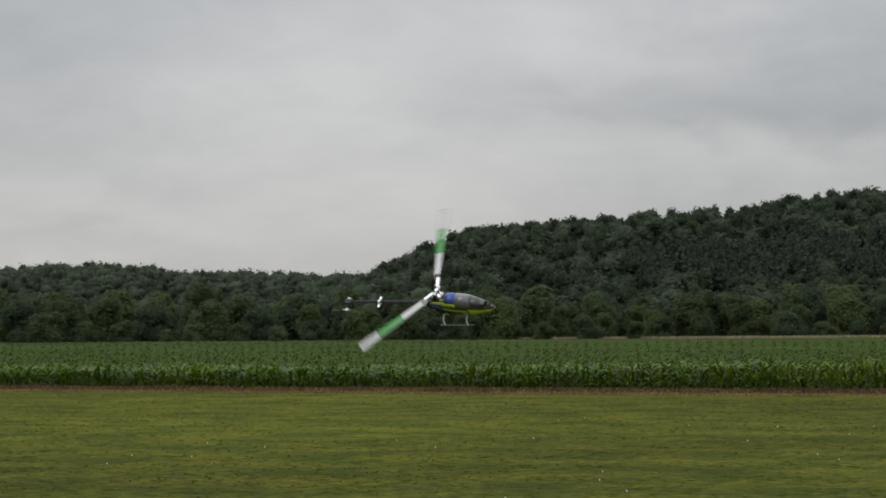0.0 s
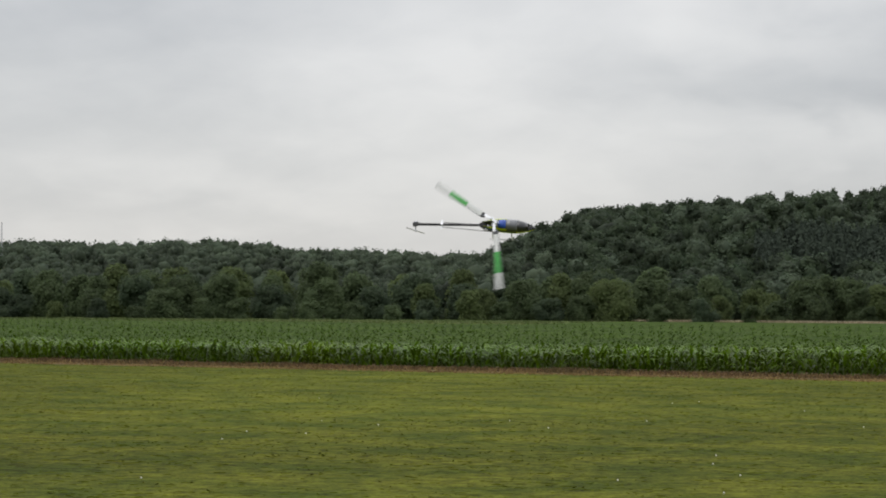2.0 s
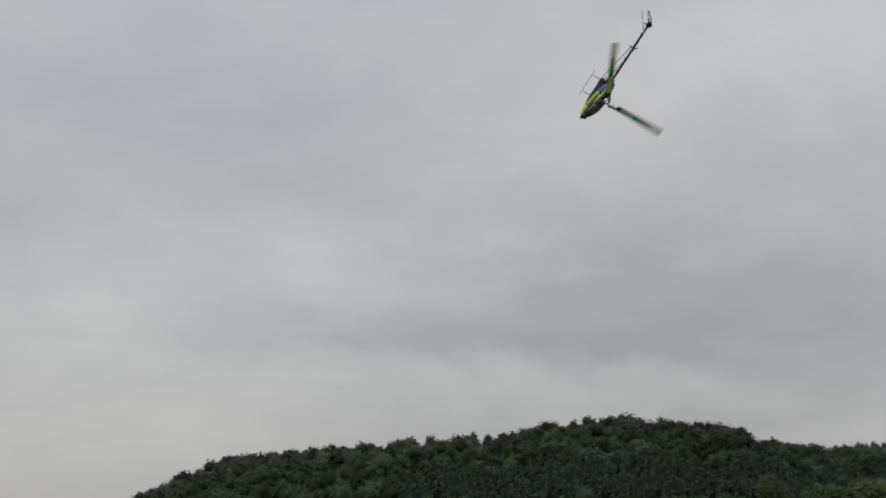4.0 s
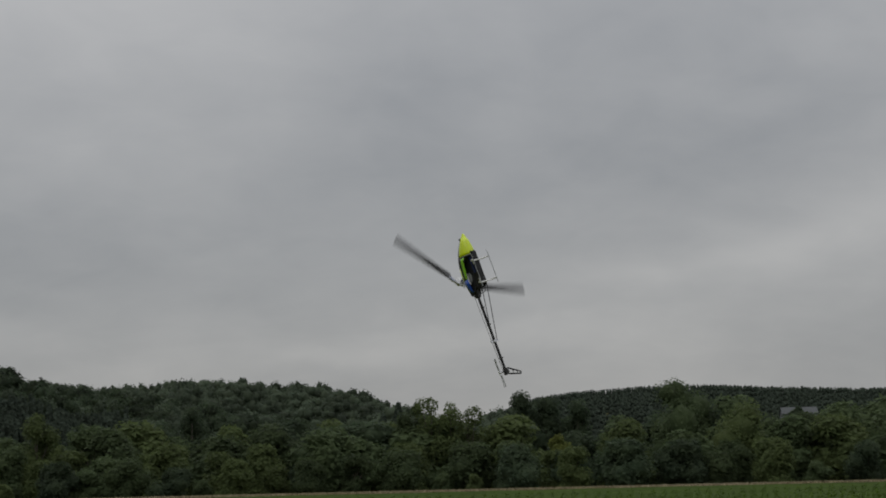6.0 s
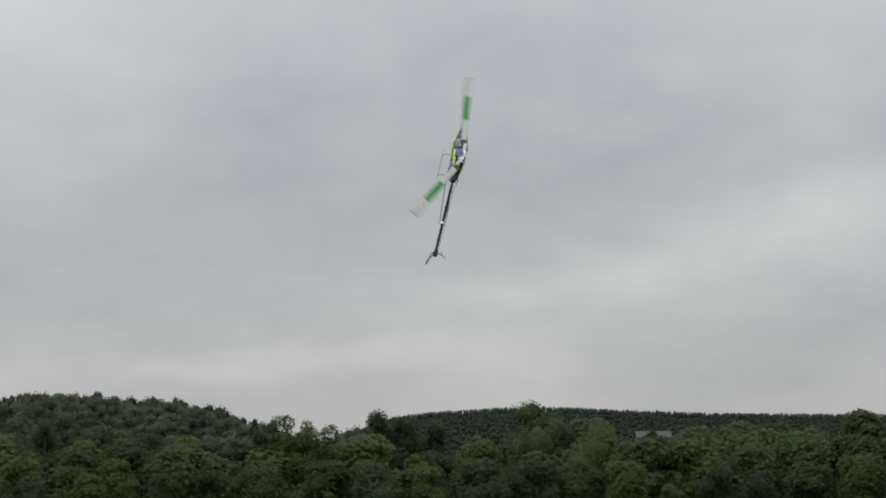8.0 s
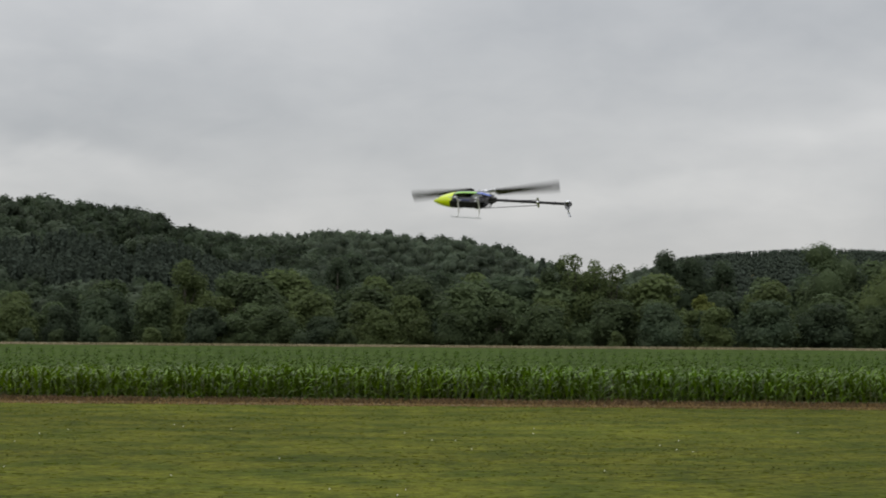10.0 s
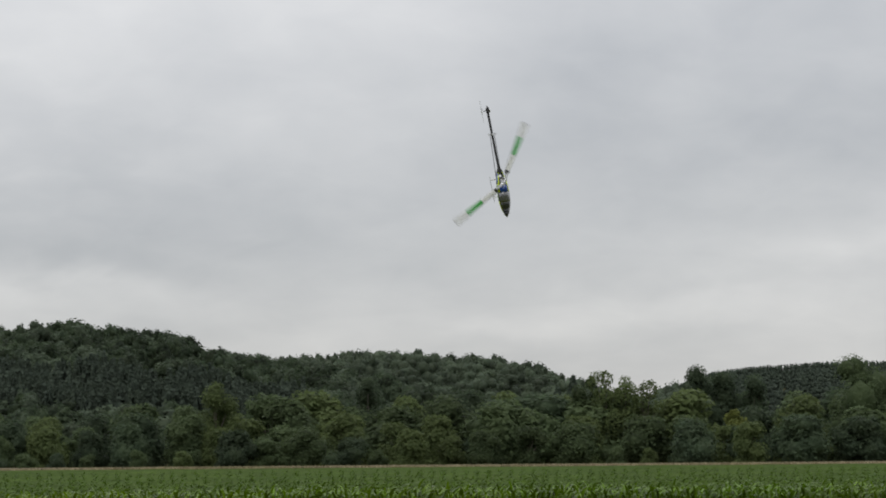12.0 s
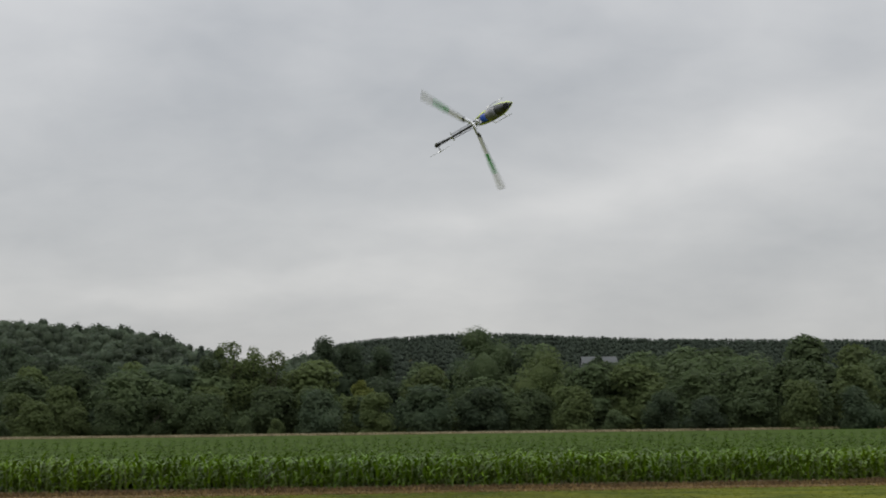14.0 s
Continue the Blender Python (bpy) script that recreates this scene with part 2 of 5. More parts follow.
def crown(rs, tall, wide, leaves, size, lumps=9, bottom=0.02, airy=0.0, level=2):
    """A broadleaved crown: uneven leafy lumps with ragged surfaces, covered with small leaf clumps, with gaps between."""
    c = unit(rs.normal(size=(lumps, 3))) * rs.uniform(0.3, 0.8, (lumps, 1))
    c[:, 2] = np.linspace(-0.8, 0.9, lumps) + rs.normal(scale=0.12, size=lumps)
    c[:, :2] *= np.sqrt(np.clip(1.05 - np.abs(c[:, 2:]) ** 1.5, 0.06, 1))
    half = tall * (1 - bottom) / 2
    radius = wide * rs.uniform(0.22, 0.38, lumps) * (9 / (lumps + 1.0)) ** 0.35 * (1 - 0.3 * np.maximum(c[:, 2], 0))
    centre = np.stack([c[:, 0] * wide / 2, c[:, 1] * wide / 2, np.minimum(tall * bottom + half + c[:, 2] * half, tall - radius * 0.95)], 1)
    bv, bf = BALLS[level]
    pieces = []
    if airy < 0.2:
        for q, r in zip(centre, radius):
            ripple = sum(np.sin(bv @ rs.normal(scale=k, size=3) + rs.uniform(0, 6.3)) for k in (2.0, 3.2, 5.0, 7.0)) * 0.06
            pieces.append((q + bv * ((r * 0.74) * (1 + ripple))[:, None] * (1, 1, 1.05), bf))
    which = rs.choice(lumps, leaves, p=radius ** 2 / (radius ** 2).sum())
    d = unit(rs.normal(size=(leaves, 3)) + (0, 0, 0.15))
    p = centre[which] + d * (radius[which] * rs.uniform(0.66, 1.12, leaves))[:, None] * (1, 1, 1.05)
    out = unit((p - (0, 0, tall * 0.42)) / (wide / 2, wide / 2, tall * 0.5))
    gap = np.linalg.norm((p[:, None] - centre[None]) / (1, 1, 1.05), axis=2) / radius[None]
    gap[np.arange(leaves), which] = 9
    keep = (gap.min(1) > 0.70) & (rs.random(leaves) > airy)
    pieces.append(leaf_tris(rs, p[keep], unit(0.6 * d + 0.5 * out + (0, 0, 0.25) + rs.normal(scale=0.5, size=d.shape))[keep], size * rs.uniform(0.6, 1.4, keep.sum())))
    v, f = join(pieces)
    v[:, 2] = np.maximum(v[:, 2], 0.02 * tall)
    return v, f, centre


def spire(rs, tall, wide, needles, size, tiers=5):
    """A conifer's outline: ragged tiers of drooping boughs round a leader, covered with needle clumps."""
    pieces = []
    for k in range(tiers):
        lo, hi = tall * (0.08 + 0.85 / tiers * k), tall * min(1.0, 0.42 + 0.85 / tiers * k)
        n = 9
        a = np.arange(n) * math.tau / n + rs.uniform(0, 6)
        r = wide / 2 * (1 - 0.8 * k / (tiers - 1)) * rs.uniform(0.6, 1.25, n)
        rim = np.stack([np.cos(a) * r, np.sin(a) * r, lo + rs.normal(scale=0.04 * tall, size=n)], 1)
        v = np.concatenate([rim, [(0, 0, hi), (0, 0, lo + 0.05 * tall)]])
        i = np.arange(n)
        pieces.append((v, np.concatenate([np.stack([i, (i + 1) % n, np.full(n, n)], 1), np.stack([(i + 1) % n, i, np.full(n, n + 1)], 1)])))
    h = rs.uniform(0.08, 0.97, needles)
    a = rs.uniform(0, math.tau, needles)
    r = wide / 2 * (1.02 - h) * rs.uniform(0.6, 1.25, needles)
    d = np.stack([np.cos(a), np.sin(a), np.full(needles, 0.6)], 1)
    v, f = cards(rs, np.stack([np.cos(a) * r, np.sin(a) * r, h * tall], 1), unit(d + rs.normal(scale=0.4, size=d.shape)), size * rs.uniform(0.6, 1.3, needles))
    pieces.append((v, split(f)))
    return join(pieces)


def tube(bm, a, b, r0, r1, sides=6, caps=True):
    """A tapered rod from a to b."""
    a, b = Vector(a), Vector(b)
    q = (b - a).to_track_quat("Z", "Y").to_matrix().to_4x4()
    bmesh.ops.create_cone(bm, cap_ends=caps, segments=sides, radius1=r0, radius2=r1, depth=(b - a).length, matrix=Matrix.Translation((a + b) / 2) @ q)


def polar(az, r):
    return r * np.sin(np.radians(az)), r * np.cos(np.radians(az))


# ---- land: flat fields, wooded hills behind them ----
# a ridge: distance of its crest, of its foot, height of its trees, then bearing and elevation of its skyline
HILL = [(-25.5, 0.3), (-23.2, 1.1), (-22, 1.85), (-21.1, 2.12), (-20.8, 2.42), (-19.8, 2.72), (-19.1, 2.88), (-17.3, 3.08), (-15.8, 3.14), (-13.9, 3.25), (-12, 3.32), (-11.1, 3.58), (-9.7, 3.7), (-8.7, 3.8), (-7.8, 3.62),
        (-6.3, 3.4), (-4.6, 3.1), (-3.8, 2.78), (-1.5, 2.45), (1, 2.0), (4, 1.2), (6, 0.4)]
RIDGE = [(-9, 1.5), (-6, 2.5), (-4, 2.76), (-2.8, 2.77), (-1.7, 2.87), (0.5, 2.9), (1.4, 2.8), (2.8, 2.74), (3.6, 2.56), (4.3, 2.32), (5.5, 1.9), (7, 1.55), (8, 1.3), (9, 0.5)]
PLANTATION = [(6.2, 0.8), (7.2, 1.85), (7.8, 2.02), (8.4, 2.28), (9.7, 2.44), (11, 2.51), (12.1, 2.56), (13.4, 2.54), (14.9, 2.44), (16.4, 2.38), (17.4, 2.32), (18.7, 2.3), (20.5, 2.26), (23, 2.2), (28, 2.0), (33, 0.6)]
LOW_RIDGE = [(-48, 0.8), (-42, 1.65), (-36, 1.8), (-32.4, 1.8), (-31.2, 1.87), (-29.4, 1.9), (-28.4, 1.82), (-27.9, 1.66), (-26.4, 1.68), (-25.1, 1.64), (-23.9, 1.55), (-22.5, 1.6), (-19, 0.8)]
RIDGES = [(720, 455, 9.5, HILL), (980, 640, 11, RIDGE), (1150, 620, 8.5, PLANTATION), (1350, 720, 11, LOW_RIDGE)]


def crest(ridge, az):
    far, foot, trees, line = ridge
    el = np.interp(az, [a for a, _ in line], [e for _, e in line], left=0, right=0)
    return np.maximum(EYE[2] + far * np.tan(np.radians(el)) - trees * 0.92, 0)


def rise(az, r):
    """Height of the ground at a bearing and distance."""
    az, r = np.asarray(az, float), np.asarray(r, float)
    z = np.zeros(np.broadcast(az, r).shape)
    for ridge in RIDGES:
        s = np.clip((r - ridge[1]) / (ridge[0] - ridge[1]), 0, 1)
        z = np.maximum(z, crest(ridge, az) * (0.35 * s + 0.65 * s * s * (3 - 2 * s)))
    return z


def build_ground():
    az = np.concatenate([np.arange(-180, -50, 5.0), np.arange(-50, 36, 0.75), np.arange(36, 180, 5.0)])
    rr = np.concatenate([[0.5, 8, 20, 40, 70, 110, 160, 230, 300, 366, 420], np.arange(455, 1400, 32), [1500, 1800, 2400, 3200, 4300]])
    a, r = np.meshgrid(az, rr)
    x, y = polar(a, r)
    v = np.stack([x, y, rise(a, r)], 2).reshape(-1, 3)
    n, k = len(az), len(rr)
    i, j = np.meshgrid(np.arange(k - 1), np.arange(n), indexing="ij")
    f = np.stack([i * n + j, (i + 1) * n + j, (i + 1) * n + (j + 1) % n, i * n + (j + 1) % n], 2).reshape(-1, 4)[:, ::-1]
    v = np.concatenate([v, [(0, 0, 0)]])
    ob = new("ground", mesh_of("ground", v, f, M_GRASS, True))
    bm = bmesh.new()
    bm.from_mesh(ob.data)
    bm.verts.ensure_lookup_table()
    for q in range(n):
        bm.faces.new((bm.verts[q], bm.verts[(q + 1) % n], bm.verts[len(v) - 1]))
    bmesh.ops.recalc_face_normals(bm, faces=bm.faces[:])
    for q in bm.faces:
        q.material_index = 1 if q.calc_center_median().length > 366 else 0
    bm.to_mesh(ob.data)
    bm.free()
    ob.data.materials.append(M_LITTER)
    tagged(ob, "mown green grass with pale worn patches", "ground", kind="structure")


build_ground()

# the fields run parallel to a line square to this bearing
FIELD = radians(3.4)
EDGE = 81.3


def field(u, v):
    """World x, y of a point u metres along the field's edge and v metres away from the camera."""
    return u * math.cos(FIELD) + v * math.sin(FIELD), -u * math.sin(FIELD) + v * math.cos(FIELD)


def build_verge():
    """Dry strip of bare soil and dead grass before the corn."""
    rs = np.random.default_rng(3)
    us = np.arange(-95, 52, 1.0)
    near = EDGE - 2.9 + 0.5 * np.sin(us * 0.13) + rs.normal(scale=0.35, size=len(us))
    x0, y0 = field(us, near)
    x1, y1 = field(us, np.full(len(us), EDGE + 6.0))
    v = np.concatenate([np.stack([x0, y0, np.full(len(us), 0.012)], 1), np.stack([x1, y1, np.full(len(us), 0.012)], 1)])
    n = len(us)
    f = np.stack([np.arange(n - 1), np.arange(1, n), np.arange(1, n) + n, np.arange(n - 1) + n], 1)
    tagged(new("field_track", mesh_of("field_track", v, f, M_SOIL)), "strip of bare reddish soil along the corn", "soil strip", kind="structure")
    n = 34000
    u, w = rs.uniform(-95, 52, n), np.where(rs.random(n) < 0.6, rs.triangular(EDGE - 4.6, EDGE - 2.9, EDGE, n), rs.uniform(EDGE - 1.2, EDGE + 1.2, n))
    x, y = field(u, w)
    tall = rs.uniform(0.02, 0.08, n) * np.where(w > EDGE - 1.5, 2.2, 1.0)
    v, f = blades(rs, x, y, np.zeros(n), tall, 0.04, 1.0)
    tagged(new("dry_grass", mesh_of("dry_grass", v, f, M_DRY)), "short dead tan grass beside the corn", "dry grass", kind="stuff")


def build_weeds():
    """Dead reddish weeds at the foot of the corn."""
    rs = np.random.default_rng(13)
    n = 26000
    u, w = rs.uniform(-95, 52, n), rs.triangular(EDGE - 2.2, EDGE - 0.2, EDGE + 1.0, n)
    x, y = field(u, w)
    thick = np.array([noise.noise((float(a) * 0.5, float(b) * 0.5, 0.0)) for a, b in zip(u, w)])
    v, f = blades(rs, x, y, np.zeros(n), np.clip(0.12 + 0.16 * thick + rs.normal(scale=0.04, size=n), 0.04, 0.34), 0.03, 0.6)
    tagged(new("dead_weeds", mesh_of("dead_weeds", v, f, M_WEEDS)), "dead brown weeds at the corn's foot", "weeds", kind="stuff")


def blades(rs, x, y, z, tall, wide, lean=0.5):
    """Leaning triangular tufts, one a point, as thin quads."""
    n = len(x)
    a = rs.uniform(0, math.tau, n)
    dx, dy = np.cos(a) * wide, np.sin(a) * wide
    lx, ly = rs.normal(scale=lean, size=n) * tall, rs.normal(scale=lean, size=n) * tall
    p = np.stack([np.stack([x - dx, y - dy, z], 1), np.stack([x + dx, y + dy, z], 1), np.stack([x + lx + dx * 0.25, y + ly + dy * 0.25, z + tall], 1), np.stack([x + lx - dx * 0.25, y + ly - dy * 0.25, z + tall * 0.96], 1)], 1)
    return p.reshape(-1, 3), np.arange(4 * n).reshape(n, 4)


def build_lawn():
    rs = np.random.default_rng(4)
    n = 60000
    az, r = rs.uniform(-39, 26, n), np.sqrt(rs.uniform(23 ** 2, 104 ** 2, n))
    x, y = polar(az, r)
    keep = x * math.sin(FIELD) + y * math.cos(FIELD) < EDGE - 3.0
    x, y = x[keep], y[keep]
    n = len(x)
    clump = np.array([noise.noise((float(a) * 0.35, float(b) * 1.3, 0.0)) for a, b in zip(x[::1], y[::1])])
    tall = np.clip(0.009 + 0.012 * clump + rs.normal(scale=0.002, size=n), 0.003, 0.02)
    v, f = blades(rs, x, y, np.full(n, 0.0), tall, 0.05 + 0.06 * rs.random(n), 2.5)
    tagged(new("lawn_grass", mesh_of("lawn_grass", v, f, M_BLADE)), "short mown grass tufts, green and yellowish", "grass", kind="stuff")
    # coarse darker tufts that the mower left, in loose drifts
    n = 26000
    az, r = rs.uniform(-39, 26, n), np.sqrt(rs.uniform(24 ** 2, 80 ** 2, n))
    x, y = polar(az, r)
    drift = np.array([noise.noise((float(a) * 0.09, float(b) * 0.16, 3.0)) + 0.7 * noise.noise((float(a) * 0.9, float(b) * 0.9, 7.0)) for a, b in zip(x, y)])
    keep = (drift > 0.28) & (x * math.sin(FIELD) + y * math.cos(FIELD) < EDGE - 3.4)
    x, y = x[keep], y[keep]
    v, f = blades(rs, x, y, np.zeros(len(x)), rs.uniform(0.008, 0.026, len(x)), 0.03, 1.6)
    tagged(new("coarse_tufts", mesh_of("coarse_tufts", v, f, M_TUFT)), "coarse darker grass tufts in the mown grass", "grass", kind="stuff")
    n = 55
    az, r = rs.uniform(-39, 20, n), np.sqrt(rs.uniform(27 ** 2, 60 ** 2, n))
    x, y = polar(az, r)
    c = np.stack([x, y, np.full(n, 0.07)], 1) + rs.normal(scale=0.01, size=(n, 3))
    bv, bf = BALLS[1]
    k = len(bv)
    v = (c[:, None] + bv[None] * 0.013).reshape(-1, 3)
    faces = (bf[None] + k * np.arange(n)[:, None, None]).reshape(-1, 3)
    tagged(new("clover_blossoms", mesh_of("clover_blossoms", v, faces, M_CLOVER)), "scattered small white clover blossoms", "flowers", kind="stuff")


def corn_leaves(rs, x, y, base, count, length, width, z0, z1, segs, steep=(0.75, 1.35)):
    """Arching corn leaves: strips that rise from the stalk, bend over and taper."""
    n = len(x)
    k = n * count
    px, py = np.repeat(x, count), np.repeat(y, count)
    level = np.tile(np.linspace(0, 1, count), n) + rs.normal(scale=0.06, size=k)
    pz = np.repeat(base, count) * (z0 + (z1 - z0) * level)
    a = np.repeat(rs.uniform(0, math.pi, n), count) + np.tile(np.arange(count) % 2 * math.pi, n) + rs.normal(scale=0.5, size=k)
    ln = length * rs.uniform(0.7, 1.2, k) * (0.75 + 0.5 * np.sin(np.clip(level, 0, 1) * math.pi * 0.85))
    up0 = rs.uniform(*steep, k)
    out = []
    cx, cz, ang = np.zeros(k), np.zeros(k), up0
    for s in range(segs + 1):
        w = width * (1 - (s / segs) ** 2.2) * (0.75 + 0.25 * min(1, s)) + 0.004
        tilt = 0.35 * np.sin(a * 3)
        ox, oy, oz = -np.sin(a) * w, np.cos(a) * w, tilt * w
        bx, by, bz = px + np.cos(a) * cx, py + np.sin(a) * cx, pz + cz
        out.append(np.stack([np.stack([bx - ox, by - oy, bz - oz], 1), np.stack([bx + ox, by + oy, bz + oz], 1)], 1))
        step = ln / segs
        cx, cz = cx + step * np.cos(ang), cz + step * np.sin(ang)
        ang = ang - (1.9 / segs) * rs.uniform(0.6, 1.4, k)
    v = np.stack(out, 1).reshape(-1, 3)
    per = 2 * (segs + 1)
    f0 = np.array([(2 * s, 2 * s + 1, 2 * s + 3, 2 * s + 2) for s in range(segs)])
    return v, (f0[None] + per * np.arange(k)[:, None, None]).reshape(-1, 4)


CORN = 1.22


def corn_at(u, v):
    """Height of the corn: shorter at the near edge on one side of the field."""
    return CORN * (1 - 0.32 * np.clip((-8 - u) / 30, 0, 1) * np.clip((170 - v) / 90, 0, 1))


def build_corn():
    rs = np.random.default_rng(5)
    # the outer rows, seen whole
    xs, ys, hs = [], [], []
    for row in range(6):
        u = np.arange(-88, 46, 0.27)
        u = u + rs.normal(scale=0.05, size=len(u))
        x, y = field(u, EDGE + 0.35 + 0.76 * row + rs.normal(scale=0.06, size=len(u)))
        xs.append(x)
        ys.append(y)
        hs.append(corn_at(u, EDGE))
    x, y, high = np.concatenate(xs), np.concatenate(ys), np.concatenate(hs)
    keep = rs.random(len(x)) > 0.06
    x, y, high = x[keep], y[keep], high[keep]
    base = high * rs.normal(1.0, 0.06, len(x))
    v, f = corn_leaves(rs, x, y, base, 10, 0.70, 0.050, 0.1, 0.84, 3)
    tagged(new("corn_rows", mesh_of("corn_rows", v, f, M_CORN)), "dense green corn plants with arching leaves", "corn", kind="stuff")
    a = np.stack([x, y, np.zeros(len(x))], 1)
    b = a + np.stack([rs.normal(scale=0.03, size=len(x)), rs.normal(scale=0.03, size=len(x)), base * 0.85], 1)
    w = np.array((0.014, 0.0, 0.0))
    v = np.stack([a - w, a + w, b + w * 0.6, b - w * 0.6], 1).reshape(-1, 3)
    w2 = np.array((0.0, 0.014, 0.0))
    v2 = np.stack([a - w2, a + w2, b + w2 * 0.6, b - w2 * 0.6], 1).reshape(-1, 3)
    v, f = join([(v, np.arange(len(v)).reshape(-1, 4)), (v2, np.arange(len(v2)).reshape(-1, 4))])
    tagged(new("corn_stalks", mesh_of("corn_stalks", v, f, M_STALK)), "pale green lower stalks of the corn", "corn", kind="stuff")
    # the rows behind, of which only the tops show
    xs, ys, hs = [], [], []
    v0 = EDGE + 5.0
    while v0 < 250:
        grow = v0 / EDGE
        u = np.arange(-80 * grow, 38 * grow, 0.44 * grow)
        u = u + rs.normal(scale=0.1, size=len(u))
        x, y = field(u, v0 + rs.normal(scale=0.12, size=len(u)))
        xs.append(x)
        ys.append(y)
        hs.append(corn_at(u, v0))
        v0 += 0.76 * (1 + max(0, (v0 - 95) / 34))
    x, y = np.concatenate(xs), np.concatenate(ys)
    base = np.concatenate(hs) * rs.normal(1.0, 0.08, len(x))
    v, f = corn_leaves(rs, x, y, base, 3, 0.42, 0.06, 0.74, 0.90, 2, (0.2, 0.8))
    tagged(new("corn_field", mesh_of("corn_field", v, f, M_CORN_TOP_SHADED)), "tops of dense green corn across the field", "corn", kind="stuff")
    # far corn: an uneven closed top with leaf tips standing out of it
    us, vs = np.arange(-420, 230, 5.0), np.arange(EDGE + 6, 352, 3.0)
    uu, vv = np.meshgrid(us, vs)
    x, y = field(uu, vv)
    z = corn_at(uu, vv) * 0.88 + rs.normal(scale=0.03, size=uu.shape)
    nu, nv = len(us), len(vs)
    i, j = np.meshgrid(np.arange(nv - 1), np.arange(nu - 1), indexing="ij")
    f = np.stack([i * nu + j, i * nu + j + 1, (i + 1) * nu + j + 1, (i + 1) * nu + j], 2).reshape(-1, 4)
    tagged(new("corn_far_rows", mesh_of("corn_far_rows", np.stack([x, y, z], 2).reshape(-1, 3), f, M_CANOPY_CROP_SHADED, True)), "closed green top of the far corn", "corn", kind="stuff")
    n = 18000
    w = np.sqrt(rs.uniform(140 ** 2, 350 ** 2, n))
    u = rs.uniform(-0.98, 0.47, n) * w
    x, y = field(u, w)
    tall = rs.uniform(0.25, 0.5, n)
    v, f = blades(rs, x, y, np.full(n, CORN * 0.78), tall * 0.3, 0.10 + 0.12 * rs.random(n))
    tagged(new("corn_tips", mesh_of("corn_tips", v, f, M_CORN_TOP_SHADED)), "leaf tips of the far corn", "corn", kind="stuff")


def build_far_margin():
    """Tall dry grass at the far end of the field, and a paler crop at its far left."""
    rs = np.random.default_rng(6)
    n = 26000
    u, w = rs.uniform(-150, 190, n), rs.uniform(353, 357, n)
    x, y = field(u, w)
    v, f = blades(rs, x, y, np.zeros(n), rs.uniform(1.3, 1.55, n), 0.2)
    tagged(new("margin_grass", mesh_of("margin_grass", v, f, M_STRAW)), "tall tan dry grass before the trees", "dry grass", kind="stuff")
    n = 26000
    w = np.sqrt(rs.uniform(235 ** 2, 362 ** 2, n))
    u = (-1.05 + (0.55 + 0.11 * (w - 168) / 190) * rs.random(n)) * w
    x, y = field(u, w)
    v, f = blades(rs, x, y, np.full(n, 0.58), 0.50 + rs.uniform(0.08, 0.14, n) * np.clip((w - 160) / 100, 0.2, 1), 0.6)
    tagged(new("pale_crop", mesh_of("pale_crop", v, f, M_SOY)), "paler yellowish green crop far across the field", "crop", kind="stuff")


build_verge()
build_weeds()
build_lawn()
build_corn()
build_far_margin()


# ---- woods ----
def tree_model(name, seed, tall, wide, leaves, size, mat, airy=0.0, lumps=10):
    """A broadleaved tree: trunk with limbs, crown of leafy lumps."""
    rs = np.random.default_rng(seed)
    root = new(name)
    v, f, centre = crown(rs, tall, wide, leaves, size, lumps, 0.02, airy, 1)
    ob = new("crown", mesh_of("crown", v, f, mat, True))
    ob.data.attributes.new("tree_tint", "FLOAT", "POINT").data.foreach_set("value", np.full(len(v), 0.5, np.float32))
    ob.parent = root
    bm = bmesh.new()
    top = Vector((rs.normal() * 0.3, rs.normal() * 0.3, tall * 0.6))
    tube(bm, (0, 0, -0.3), top * 0.6, wide * 0.03, wide * 0.022, 7)
    tube(bm, top * 0.6, top, wide * 0.022, wide * 0.012, 6)
    for c in centre[2:]:
        tube(bm, top * 0.6, Vector(c), wide * 0.012, wide * 0.004, 5)
    part("trunk", bm, M_BARK, root)
    return root


def conifer_model(name, seed, tall, wide):
    """A conifer: straight trunk, whorls of drooping branches with needle clumps."""
    rs = np.random.default_rng(seed)
    root = new(name)
    v, f = spire(rs, tall, wide, 700, 0.55)
    ob = new("crown", mesh_of("crown", v, f, M_NEEDLES))
    ob.data.attributes.new("tree_tint", "FLOAT", "POINT").data.foreach_set("value", np.full(len(v), 0.5, np.float32))
    ob.parent = root
    bm = bmesh.new()
    tube(bm, (0, 0, -0.3), (0, 0, tall * 0.98), wide * 0.035, 0.03, 6)
    part("trunk", bm, M_BARK, root)
    return root


def settle(ob, az, r, scale, turn, label, category, group):
    x, y = polar(az, r)
    ob.matrix_basis = Matrix.Translation((x, y, float(rise(az, r)) - 0.05)) @ Euler((0, 0, turn)).to_matrix().to_4x4() @ Matrix.Diagonal((scale[0], scale[0], scale[1], 1))
    return tagged(ob, label, category, group)


KINDS = [("broadleaf_tree", 0, "dense deep green broadleaved tree at the wood's edge"),
         ("broadleaf_tree", 1, "dense mid-green broadleaved tree at the wood's edge"),
         ("broadleaf_tree", 2, "light green broadleaved tree at the wood's edge")]


